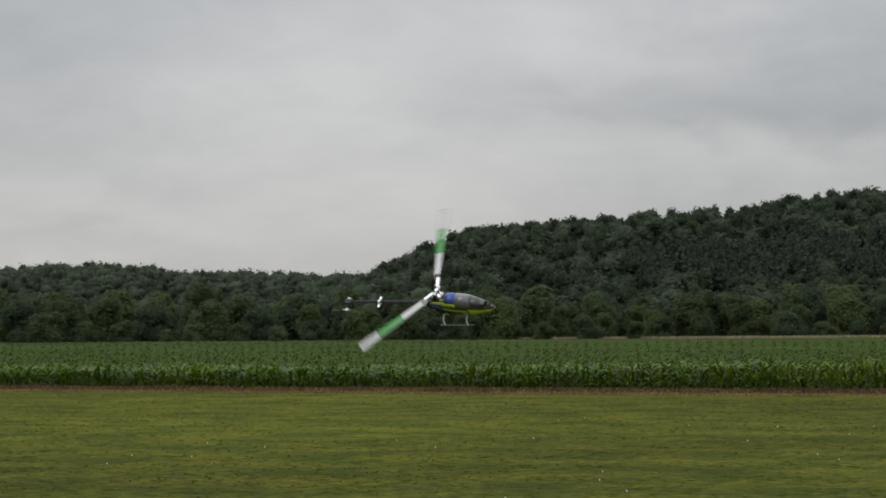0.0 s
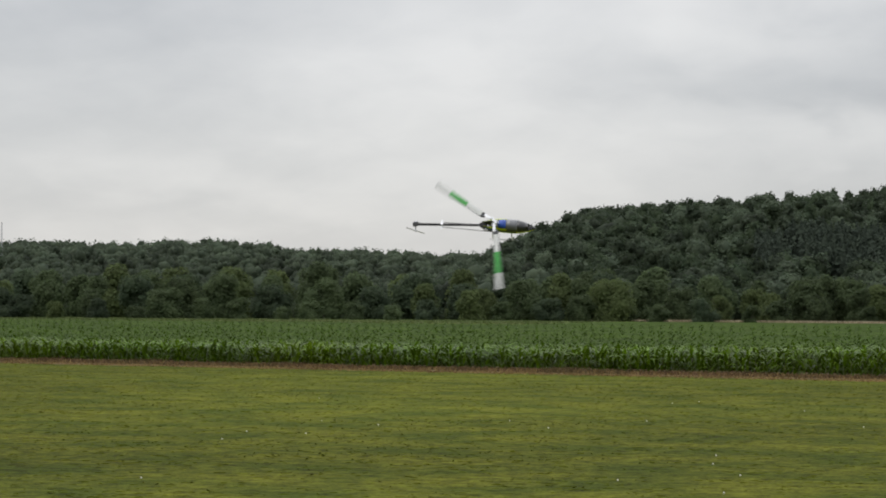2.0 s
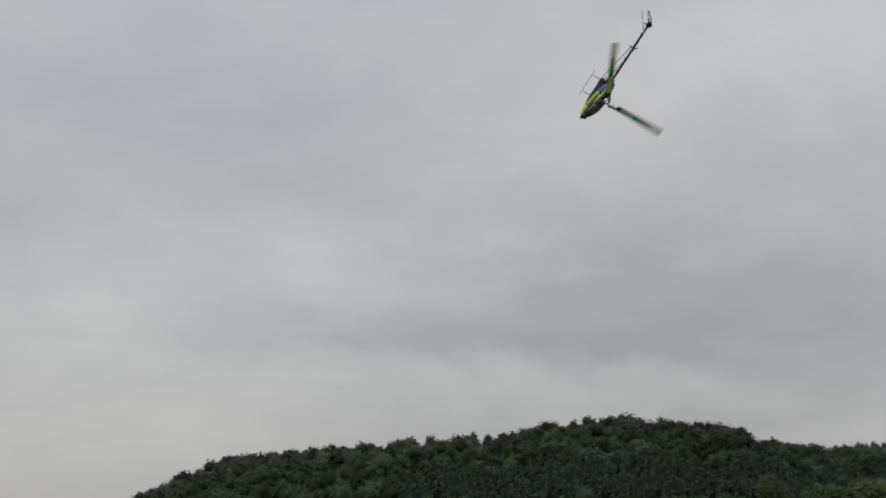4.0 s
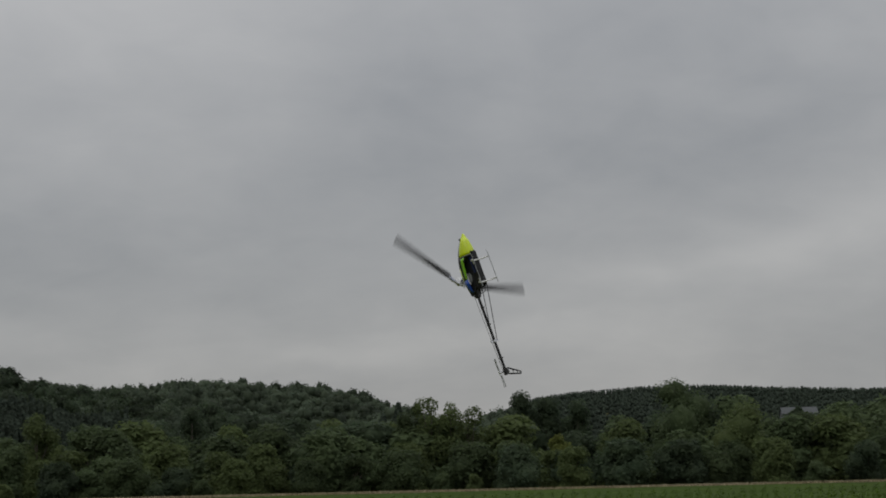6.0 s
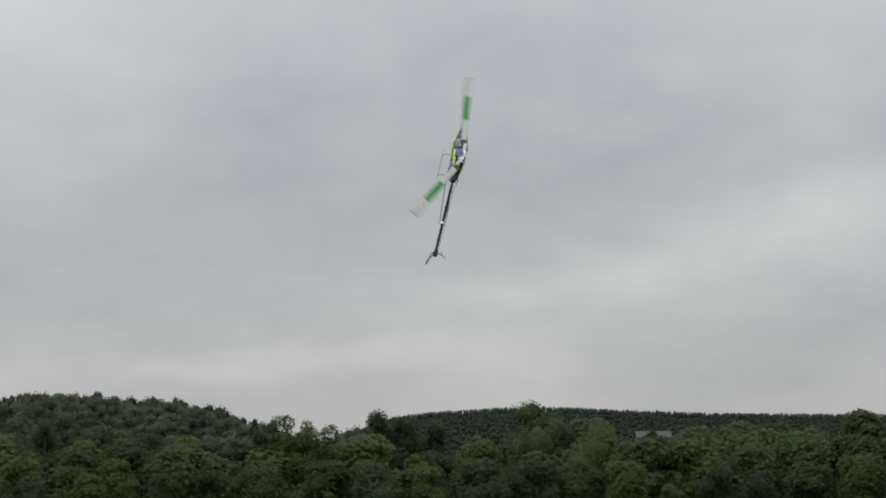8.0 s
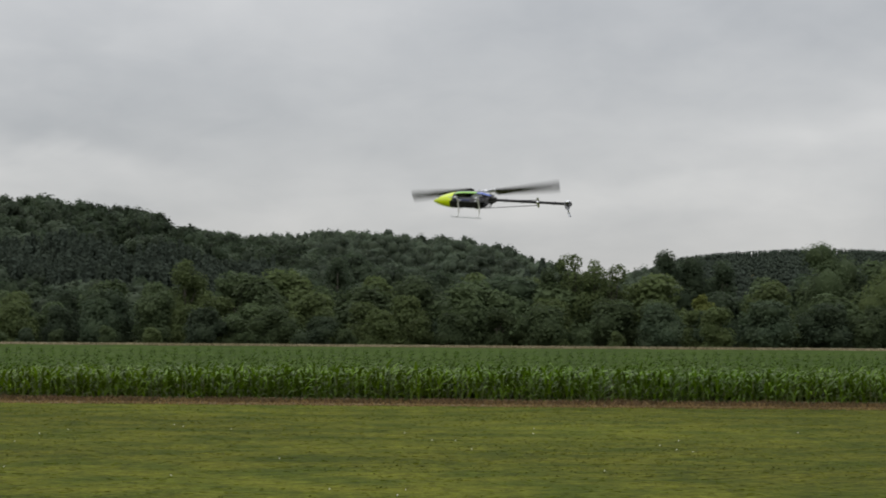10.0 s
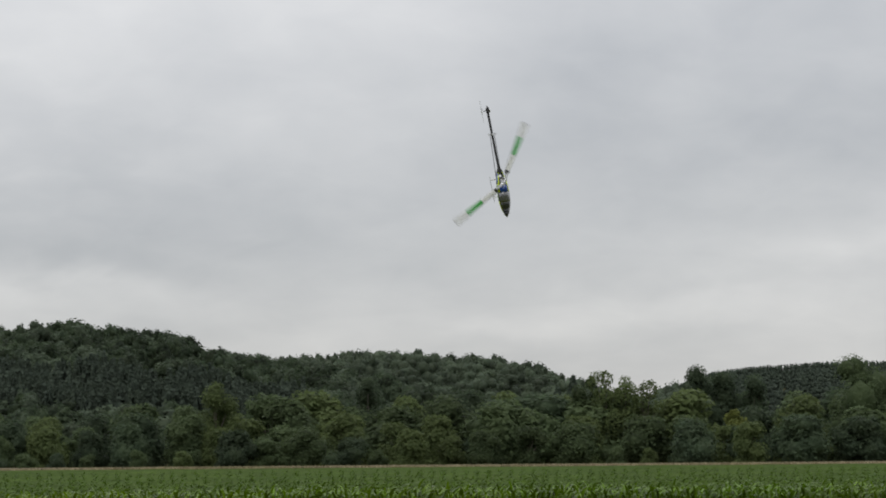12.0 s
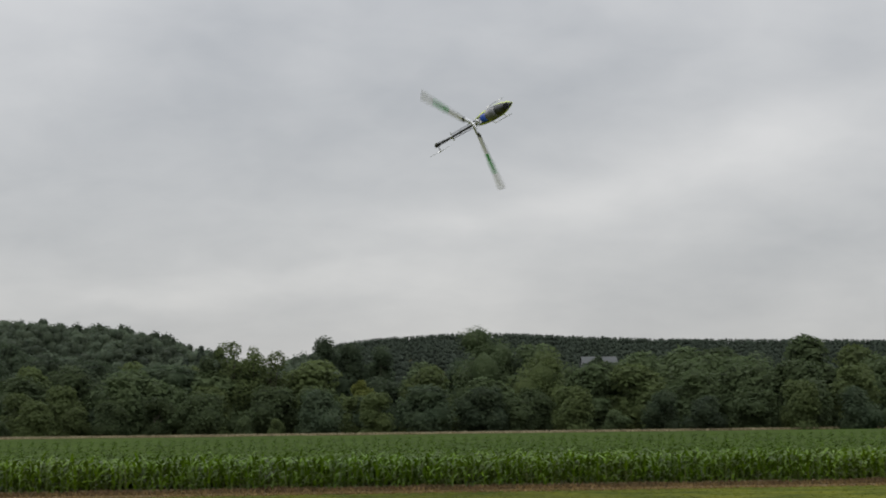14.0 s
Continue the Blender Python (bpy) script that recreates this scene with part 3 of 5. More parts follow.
def build_edge_trees():
    """The trees along the far end of the field: bushes before, taller crowns behind."""
    rs = np.random.default_rng(8)
    models = []
    for i in range(9):
        mat = LEAVES[(1, 0, 1, 2, 1, 1, 2, 0, 1)[i]]
        m = tree_model("broadleaf_tree", 20 + i, 10.0, (7.5, 9.0, 8.0)[i % 3], 4600, 0.58, mat, 0.03, (13, 16, 11)[i % 3])
        models.append((m, "%s broadleaved tree at the edge of the woods" % {0: "dense deep green", 1: "dense mid-green", 2: "leafy light green"}[(1, 0, 1, 2, 1, 1, 2, 0, 1)[i]]))
    used = set()

    def plant(az, r, tall, wide_by=1.0):
        i = int(rs.integers(len(models)))
        m, label = models[i]
        if i in used:
            m = copy_thing(m, Matrix.Identity(4))
        used.add(i)
        s = tall / 10.0
        settle(m, az, r, (s * wide_by * rs.uniform(0.9, 1.2), s), rs.uniform(0, math.tau), label, "tree", "trees along the field")

    # height of the wood's front by bearing: low bushes, then mid rows, then the tallest
    for r0, step, low in ((374, 7.0, 0), (388, 9.0, 1), (408, 9.5, 2), (432, 10.0, 3)):
        az = -38.5 + rs.uniform(0, 1)
        while az < 26.5:
            top = np.interp(az, (-38, -30, -24, -20, -12, -8, -3, 0, 3, 5, 7.2, 8.0, 9.0, 12, 16, 17.4, 20, 26), (11, 11.5, 11.5, 11, 10.5, 12, 15, 15.5, 16, 16, 14, 16, 15, 18, 17, 19, 18.3, 18.3))
            tall = top * (0.45, 0.70, 0.86, 1.0)[low] * rs.uniform((0.6, 0.72, 0.8, 0.85)[low], (1.3, 1.2, 1.15, 1.12)[low])
            if 15.0 < az < 16.5:
                tall = min(tall, 13.6) if low < 3 else 14.6
            if low < 3 or not 5.2 < az < 9.6 or az > 7.6:
                plant(az, r0 + rs.uniform(-4, 4), tall, 1.15 if low == 0 else 1.0 if top < 14 or low == 3 else 1.2)
            az += math.degrees(step * (1.0 if az < 7 else 1.25) * rs.uniform(0.7, 1.3) / r0)


def build_landmark_trees():
    spots = [("conifer_tree", 4.87, 436, 20.0, None, "dark spiky conifer above the other trees"),
             ("conifer_tree", 4.45, 438, 17.8, None, "dark spiky conifer above the other trees")]
    for name, az, r, tall, mat, label in spots:
        settle(conifer_model(name, int(az * 100), tall, 9.5), az, r, (1, 1), 0.3, label, "tree", "conifers")
    for az, r, tall, wide, k, airy, label in (
            (12.55, 404, 21.8, 15.0, 1, 0.0, "broad tall green tree above its neighbours"),
            (13.3, 408, 16.0, 9.0, 0, 0.05, "broad deep green tree beside a taller one"),
            (14.45, 392, 16.6, 13.5, 2, 0.05, "broad round light green tree with a dense crown"),
            (8.25, 425, 20.6, 9.5, 0, 0.05, "tall deep green tree beside a gap in the skyline"),
            (8.95, 428, 19.6, 10.0, 0, 0.05, "tall deep green tree in a dense group"),
            (9.75, 430, 19.0, 9.5, 0, 0.05, "tall deep green tree in a dense group"),
            (7.55, 410, 13.6, 7.5, 1, 0.05, "mid-green tree at a gap in the skyline"),
            (9.3, 392, 11.2, 5.5, 3, 0.15, "yellow-green tree standing out among darker ones"),
            (9.0, 384, 8.0, 6.0, 2, 0.15, "light green bushy tree at the wood's edge"),
            (5.25, 406, 18.2, 9.0, 1, 0.12, "tall light-topped tree with an open crown"),
            (5.75, 402, 18.9, 9.0, 2, 0.22, "tall airy light green tree with thin branches"),
            (6.3, 404, 18.2, 8.5, 2, 0.22, "tall airy light green tree with thin branches"),
            (6.85, 402, 17.0, 8.5, 2, 0.22, "airy light green tree with thin branches"),
            (15.72, 420, 15.9, 5.0, 0, 0.05, "dense deep green tree before a barn"),
            (15.95, 394, 14.1, 8.0, 1, 0.05, "dense mid-green tree before a barn"),
            (-4.9, 404, 17.5, 9.0, 2, 0.05, "tall round light green tree in the woods"),
            (-0.8, 430, 19.0, 11.0, 0, 0.0, "broad tall deep green tree in the woods"),
            (-18.9, 378, 8.6, 9.0, 2, 0.05, "broad light green bushy tree at the field"),
            (-27.0, 398, 12.0, 9.0, 1, 0.1, "mid-green tree with layered branches")):
        settle(tree_model("broadleaf_tree", int(abs(az) * 1000), tall, wide, 6000 if airy < 0.2 else 8000, 0.54, LEAVES[k], airy, 12 if airy < 0.2 else 22), az, r, (1, 1), 0.0, label, "tree", "landmark trees")


def woods(name, seed, count, az0, az1, r0, r1, tall, wide, leaves, size, mat, label, lumps=6, conifers=False, where=None):
    """A wood on a hillside as one mesh: many crowns, each of several uneven lumps of leaf clumps."""
    rs = np.random.default_rng(seed)
    pieces, tints = [], []
    protos = []
    for _ in range(10):
        v, f = spire(rs, tall, wide, leaves, size, 5 if tall > 10 else 3) if conifers else crown(rs, tall, wide, leaves, size, lumps, 0.02, 0.0, 1)[:2]
        protos.append((v, f))
    for _ in range(count):
        az, r = rs.uniform(az0, az1), math.sqrt(rs.uniform(r0 ** 2, r1 ** 2))
        if where and not where(az, r):
            continue
        v, f = protos[int(rs.integers(10))]
        a, s, h = rs.uniform(0, math.tau), rs.uniform(0.7, 1.35), rs.uniform(0.7, 1.22)
        if conifers:
            h = rs.uniform(0.9, 1.04)
        x, y = polar(az, r)
        c, d = math.cos(a) * s, math.sin(a) * s
        w = np.stack([v[:, 0] * c - v[:, 1] * d + x, v[:, 0] * d + v[:, 1] * c + y, v[:, 2] * h + float(rise(az, r)) - 0.5], 1)
        pieces.append((w, f))
        tints.append(np.full(len(w), rs.random()))
    v, f = join(pieces)
    me = mesh_of(name, v, f, mat, True)
    me.attributes.new("tree_tint", "FLOAT", "POINT").data.foreach_set("value", np.concatenate(tints).astype(np.float32))
    me.validate()
    tagged(new(name, me), label, "woods", kind="stuff")


def off_pines(az, r):
    """True outside the belt of pines on the hillside."""
    return not (-15 < az < -2.5 and 533 + 8 * math.sin(az * 1.7) < r < 594 + 10 * math.sin(az * 2.3 + 1))


def build_hill_woods():
    woods("hill_woods", 31, 1250, -25.5, 6, 470, 735, 9, 7.8, 420, 0.98, LEAVES[0], "deep green woods covering the hill", 6, where=off_pines)
    woods("hill_woods_light", 32, 620, -25.5, 6, 470, 725, 9, 7.5, 420, 0.98, M_HILL_HAZED, "lighter green trees among the hill woods, greyed for haze", 6, where=off_pines)
    woods("pine_stand", 33, 1700, -16, -1, 525, 605, 11.5, 4.6, 60, 0.7, M_NEEDLES, "dark stand of pines across the hillside", conifers=True, where=lambda az, r: not off_pines(az, r))
    woods("ridge_woods", 34, 800, -9, 9, 800, 990, 11, 10, 240, 1.1, M_HILL_HAZED, "green woods on the ridge behind", 5)
    woods("conifer_ridge", 35, 2400, 6, 25, 1090, 1160, 8, 4.4, 8, 0.7, M_NEEDLES, "dark conifer plantation along the far ridge", conifers=True)
    woods("conifer_slope", 40, 2600, 6, 25, 700, 1085, 7, 7.0, 12, 0.8, M_NEEDLES, "dark conifers covering the far slope", conifers=True, where=lambda az, r: not (14.9 < az < 16.6 and r < 760))
    woods("far_ridge_woods", 36, 1000, -45, -19, 1100, 1360, 11, 12, 120, 1.5, M_HILL_HAZED, "distant green woods on a low ridge", 5)
    woods("valley_woods", 37, 900, -40, -19, 450, 1120, 10, 10, 180, 1.0, M_HILL_HAZED, "green woods on the flat behind the field", 5)
    woods("valley_woods_light", 38, 240, 4, 28, 450, 620, 12, 10, 260, 0.9, LEAVES[0], "green woods behind the field's end", 6, where=lambda az, r: not 14.9 < az < 16.6)


def build_barn():
    """Pale barn on the slope among the trees."""
    az, r = 15.76, 690
    x, y = polar(az, r)
    z = float(rise(az, r))
    top = EYE[2] + r * math.tan(radians(1.83)) - z
    barn = new("barn")
    barn.matrix_basis = pose(x, y, z, 0, 0, -az + 8)
    tagged(barn, "grey metal-roofed barn among trees on the slope", "barn")
    wall = shade("barn_boards", (0.15, 0.16, 0.165), 0.8, second=(0.11, 0.12, 0.12), vary=0.3, scale=0.6, stretch=(4, 4, 0.3))
    roof = shade("barn_metal_roof", (0.065, 0.072, 0.074), 0.8, second=(0.05, 0.056, 0.056), vary=0.3, scale=0.4)
    dark = shade("barn_door_boards", (0.10, 0.09, 0.085), 0.8, vary=0.3, scale=1.0)
    eave = top - 2.2
    bm = bmesh.new()
    bmesh.ops.create_cube(bm, size=1, matrix=Matrix.Translation((0, 0, eave / 2 - 0.5)) @ Matrix.Diagonal((11, 8, eave + 1, 1)))
    for sx in (-5.5, 5.5):
        bm.faces.new([bm.verts.new(c) for c in ((sx, -4, eave), (sx, 4, eave), (sx, 0, top - 0.1))])
    part("wall", bm, wall, barn)
    for side in (-1, 1):
        bm = bmesh.new()
        slope = math.atan2(2.2, 4.4)
        bmesh.ops.create_cube(bm, size=1, matrix=Matrix.Translation((0, side * 2.2, top - 1.1)) @ Matrix.Rotation(-side * slope, 4, "X") @ Matrix.Diagonal((11.8, 5.0, 0.12, 1)))
        part("roof", bm, roof, barn)
    bm = bmesh.new()
    bmesh.ops.create_cube(bm, size=1, matrix=Matrix.Translation((1.5, -4.05, eave * 0.45)) @ Matrix.Diagonal((3, 0.1, eave * 0.9, 1)))
    part("door", bm, dark, barn)


def build_mast():
    """Thin lattice radio mast far away on the low ridge."""
    az, r = -35.55, 1150
    x, y = polar(az, r)
    z = float(rise(az, r))
    top = EYE[2] + r * math.tan(radians(2.35)) - z
    steel = shade("galvanised_steel", (0.42, 0.43, 0.44), 0.5, metal=0.7, vary=0.2, scale=2)
    mast = new("radio_mast")
    mast.matrix_basis = pose(x, y, z)
    tagged(mast, "thin grey lattice mast beyond the woods", "mast")
    feet = [(0.6 * math.cos(a), 0.6 * math.sin(a)) for a in (0.3, 0.3 + math.tau / 3, 0.3 + 2 * math.tau / 3)]
    for fx, fy in feet:
        bm = bmesh.new()
        tube(bm, (fx, fy, -0.5), (fx * 0.4, fy * 0.4, top), 0.09, 0.06, 5)
        part("leg", bm, steel, mast)
    bm = bmesh.new()
    for k in range(14):
        h0, h1 = top * k / 14, top * (k + 1) / 14
        s0, s1 = 1 - 0.6 * k / 14, 1 - 0.6 * (k + 1) / 14
        for i in range(3):
            a, b = feet[i], feet[(i + 1) % 3]
            tube(bm, (a[0] * s0, a[1] * s0, h0), (b[0] * s1, b[1] * s1, h1), 0.04, 0.04, 4)
    part("lattice", bm, steel, mast)


build_edge_trees()
build_landmark_trees()
build_hill_woods()
build_barn()
build_mast()


# ---- the model helicopter: x forward, y to its left, z up, the main shaft at the origin ----
C_LIME = shade("lime_paint", (0.60, 0.74, 0.005), 0.32, second=(0.56, 0.70, 0.005), vary=0.06, scale=8, coat=0.6)
C_GREEN = shade("green_paint", (0.20, 0.52, 0.03), 0.3, second=(0.26, 0.58, 0.04), vary=0.06, scale=8, coat=0.6)
C_BLUE = shade("blue_paint", (0.012, 0.06, 0.36), 0.3, second=(0.015, 0.08, 0.42), vary=0.06, scale=8, coat=0.6)
C_BLUE_DARK = shade("dark_blue_wrap", (0.008, 0.015, 0.06), 0.4, second=(0.012, 0.02, 0.08), vary=0.1, scale=20)
C_DARK = shade("smoke_grey_paint", (0.022, 0.025, 0.028), 0.3, second=(0.03, 0.032, 0.035), vary=0.06, scale=3, coat=0.5)
# paler than the front windscreen: the sky's reflection is part painted in its grey
C_SMOKE_SHEEN = shade("smoked_windscreen_sheen", (0.12, 0.125, 0.135), 0.12, second=(0.105, 0.11, 0.12), vary=0.06, scale=3, coat=1.0)
C_SILVER = shade("silver_grey_paint", (0.32, 0.34, 0.35), 0.3, second=(0.2, 0.21, 0.22), vary=0.1, scale=9, coat=0.8)
C_CARBON = shade("carbon_fibre", (0.010, 0.010, 0.011), 0.5, second=(0.018, 0.018, 0.02), vary=0.3, scale=60, spec=0.3)
C_BLADE = shade("glossy_blade_carbon", (0.012, 0.012, 0.013), 0.16, second=(0.03, 0.03, 0.032), vary=0.3, scale=40, spec=0.7, coat=1.0)
C_PLASTIC = shade("black_plastic", (0.02, 0.02, 0.021), 0.5, vary=0.3, scale=30)
C_ALLOY = shade("bright_alloy", (0.66, 0.67, 0.69), 0.28, metal=1.0, vary=0.1, scale=20)
C_WHITE = shade("white_plastic", (0.74, 0.74, 0.73), 0.45, vary=0.08, scale=15)
C_FILM = shade("pale_blade_film", (0.68, 0.69, 0.68), 0.45, second=(0.62, 0.63, 0.62), vary=0.06, scale=15)
C_BLADE_GREEN = shade("green_blade_film", (0.03, 0.33, 0.04), 0.35, vary=0.1, scale=12, coat=0.3)

# the shell's cross sections: x, middle height, half width, half height
SECTIONS = [(0.412, -0.098, 0.004, 0.004), (0.398, -0.095, 0.014, 0.013), (0.375, -0.089, 0.027, 0.027), (0.335, -0.078, 0.044, 0.050), (0.285, -0.064, 0.060, 0.072), (0.23, -0.050, 0.070, 0.091), (0.205, -0.044, 0.073, 0.097), (0.19, -0.041, 0.074, 0.100),
            (0.17, -0.037, 0.075, 0.103), (0.11, -0.026, 0.075, 0.107), (0.05, -0.016, 0.073, 0.104), (0.02, -0.011, 0.071, 0.100), (-0.01, -0.006, 0.068, 0.094), (-0.06, 0.0, 0.060, 0.080), (-0.11, 0.004, 0.047, 0.060), (-0.15, 0.004, 0.032, 0.042)]
ROUND = 40


def shell_colour(x, theta):
    """Which panel a place on the shell belongs to; theta from 0 at the top to 180 at the belly."""
    if x < 0.19 and theta > 96 + 60 * max(0, x - 0.05):
        return None
    if x < 0.03 and theta < 40:
        return None
    if x > 0.19 and theta > 74:
        return "chin_line" if x < 0.215 else "belly_panel"
    if theta < 54 and x > 0.13:
        return "windscreen" if x > 0.24 else "windscreen_rear"
    if theta < 36:
        return "blue_panel"
    if x < -0.02 and theta > 56:
        return "rear_blue_panel"
    if theta < 48 and x > 0.03:
        return "windscreen"
    if theta < 62 and x < 0.14:
        return "trim_line"
    if theta < 80:
        return "side_flash"
    return "side_panel"


PANELS = {"windscreen": (C_DARK, "glossy smoke-grey windscreen"), "windscreen_rear": (C_SMOKE_SHEEN, "glossy rear of the windscreen, sky sheen in its grey"), "blue_panel": (C_BLUE, "bright blue top panel"), "rear_blue_panel": (C_BLUE, "bright blue rear panel"),
          "trim_line": (C_LIME, "lime trim line"), "side_flash": (C_DARK, "glossy black side flash"), "side_panel": (C_GREEN, "bright green side panel"), "belly_panel": (C_LIME, "fluorescent lime nose underside"), "chin_line": (C_DARK, "black edging of the chin")}


def build_shell(heli):
    canopy_bm = bmesh.new()
    rings = []
    for x, zc, w, h in SECTIONS:
        ring = []
        for k in range(ROUND):
            a = math.tau * k / ROUND
            ring.append(canopy_bm.verts.new((x, w * math.copysign(abs(math.sin(a)) ** 0.9, math.sin(a)), zc + h * math.copysign(abs(math.cos(a)) ** 0.95, math.cos(a)))))
        rings.append(ring)
    faces = {}
    for i in range(2, len(rings) - 1):
        for k in range(ROUND):
            x = (SECTIONS[i][0] + SECTIONS[i + 1][0]) / 2
            th = abs((k + 0.5) / ROUND * 360)
            th = 360 - th if th > 180 else th
            key = shell_colour(x, th)
            if key:
                faces.setdefault(key, []).append((i, k))
    canopy_bm.free()
    canopy = None
    for key in PANELS:
        bm = bmesh.new()
        cache = {}

        def at(i, k):
            if (i, k) not in cache:
                x, zc, w, h = SECTIONS[i]
                a = math.tau * k / ROUND
                cache[i, k] = bm.verts.new((x, w * math.copysign(abs(math.sin(a)) ** 0.9, math.sin(a)), zc + h * math.copysign(abs(math.cos(a)) ** 0.95, math.cos(a))))
            return cache[i, k]

        for i, k in faces.get(key, []):
            f = bm.faces.new((at(i, k), at(i + 1, k), at(i + 1, (k + 1) % ROUND), at(i, (k + 1) % ROUND)))
            f.smooth = True
        # the shell's thickness
        bmesh.ops.recalc_face_normals(bm, faces=bm.faces[:])
        for f in bm.faces:
            c = f.calc_center_median()
            if f.normal.dot(Vector((0, c.y, c.z + 0.02))) < 0:
                f.normal_flip()
        bmesh.ops.solidify(bm, geom=bm.faces[:], thickness=0.0015)
        for v in bm.verts:
            v.co.x = min(v.co.x, SECTIONS[2][0])
        mat, label = PANELS[key]
        if canopy is None:
            canopy = part("canopy", bm, mat, heli, label)
        else:
            part(key, bm, mat, canopy, label)
    # the solid nose tip: dark above, lime below
    for name, mat, label, first, last in (("nose_tip", C_DARK, "dark grey top of the nose", -8, 8), ("nose_underside", C_LIME, "lime underside of the nose", 8, 32)):
        bm = bmesh.new()
        ring = None
        for x, zc, w, h in SECTIONS[2::-1]:
            nxt = [bm.verts.new((x, w * math.sin(math.tau * k / ROUND), zc + h * math.cos(math.tau * k / ROUND))) for k in range(first, last + 1)]
            if ring:
                for k in range(last - first):
                    bm.faces.new((ring[k], ring[k + 1], nxt[k + 1], nxt[k])).smooth = True
            ring = nxt
        bm.faces.new(ring)
        bmesh.ops.recalc_face_normals(bm, faces=bm.faces[:])
        part(name, bm, mat, canopy, label)
    return canopy


def slab(bm, x0, x1, y0, y1, z0, z1, bevel=0.0):
    m = Matrix.Translation(((x0 + x1) / 2, (y0 + y1) / 2, (z0 + z1) / 2)) @ Matrix.Diagonal((x1 - x0, y1 - y0, z1 - z0, 1))
    vs = bmesh.ops.create_cube(bm, size=1, matrix=m)["verts"]
    if bevel:
        bmesh.ops.bevel(bm, geom=list({e for v in vs for e in v.link_edges}), offset=bevel, segments=2, affect="EDGES")


def plate(points, y0, y1):
    """A flat plate with the outline given in x and z."""
    bm = bmesh.new()
    f = bm.faces.new([bm.verts.new((x, y0, z)) for x, z in points])
    g = bmesh.ops.extrude_face_region(bm, geom=[f])
    for v in g["geom"]:
        if isinstance(v, bmesh.types.BMVert):
            v.co.y = y1
    bmesh.ops.recalc_face_normals(bm, faces=bm.faces[:])
    return bm


def blade_mesh(bm, r0, r1, chord, thick, zoff=0.0, hinge=0.25):
    """A straight rotor blade along x with an aerofoil section."""
    prof = [(-hinge, 0.0), (-hinge + 0.12, 0.5), (0.1, 0.42), (1 - hinge, 0.02), (0.1, -0.3), (-hinge + 0.12, -0.4)]
    ends = []
    for r, c in ((r0, 0.62), (r0 + 0.05 * (r1 - r0), 1), (r1 - 0.025 * (r1 - r0), 1), (r1, 0.8)):
        ends.append([bm.verts.new((r, a * chord * c, zoff + b * thick * c)) for a, b in prof])
    for p, q in zip(ends, ends[1:]):
        for k in range(6):
            bm.faces.new((p[k], p[(k + 1) % 6], q[(k + 1) % 6], q[k]))
    bm.faces.new(ends[0])
    bm.faces.new(ends[-1][::-1])
    bmesh.ops.recalc_face_normals(bm, faces=bm.faces[:])


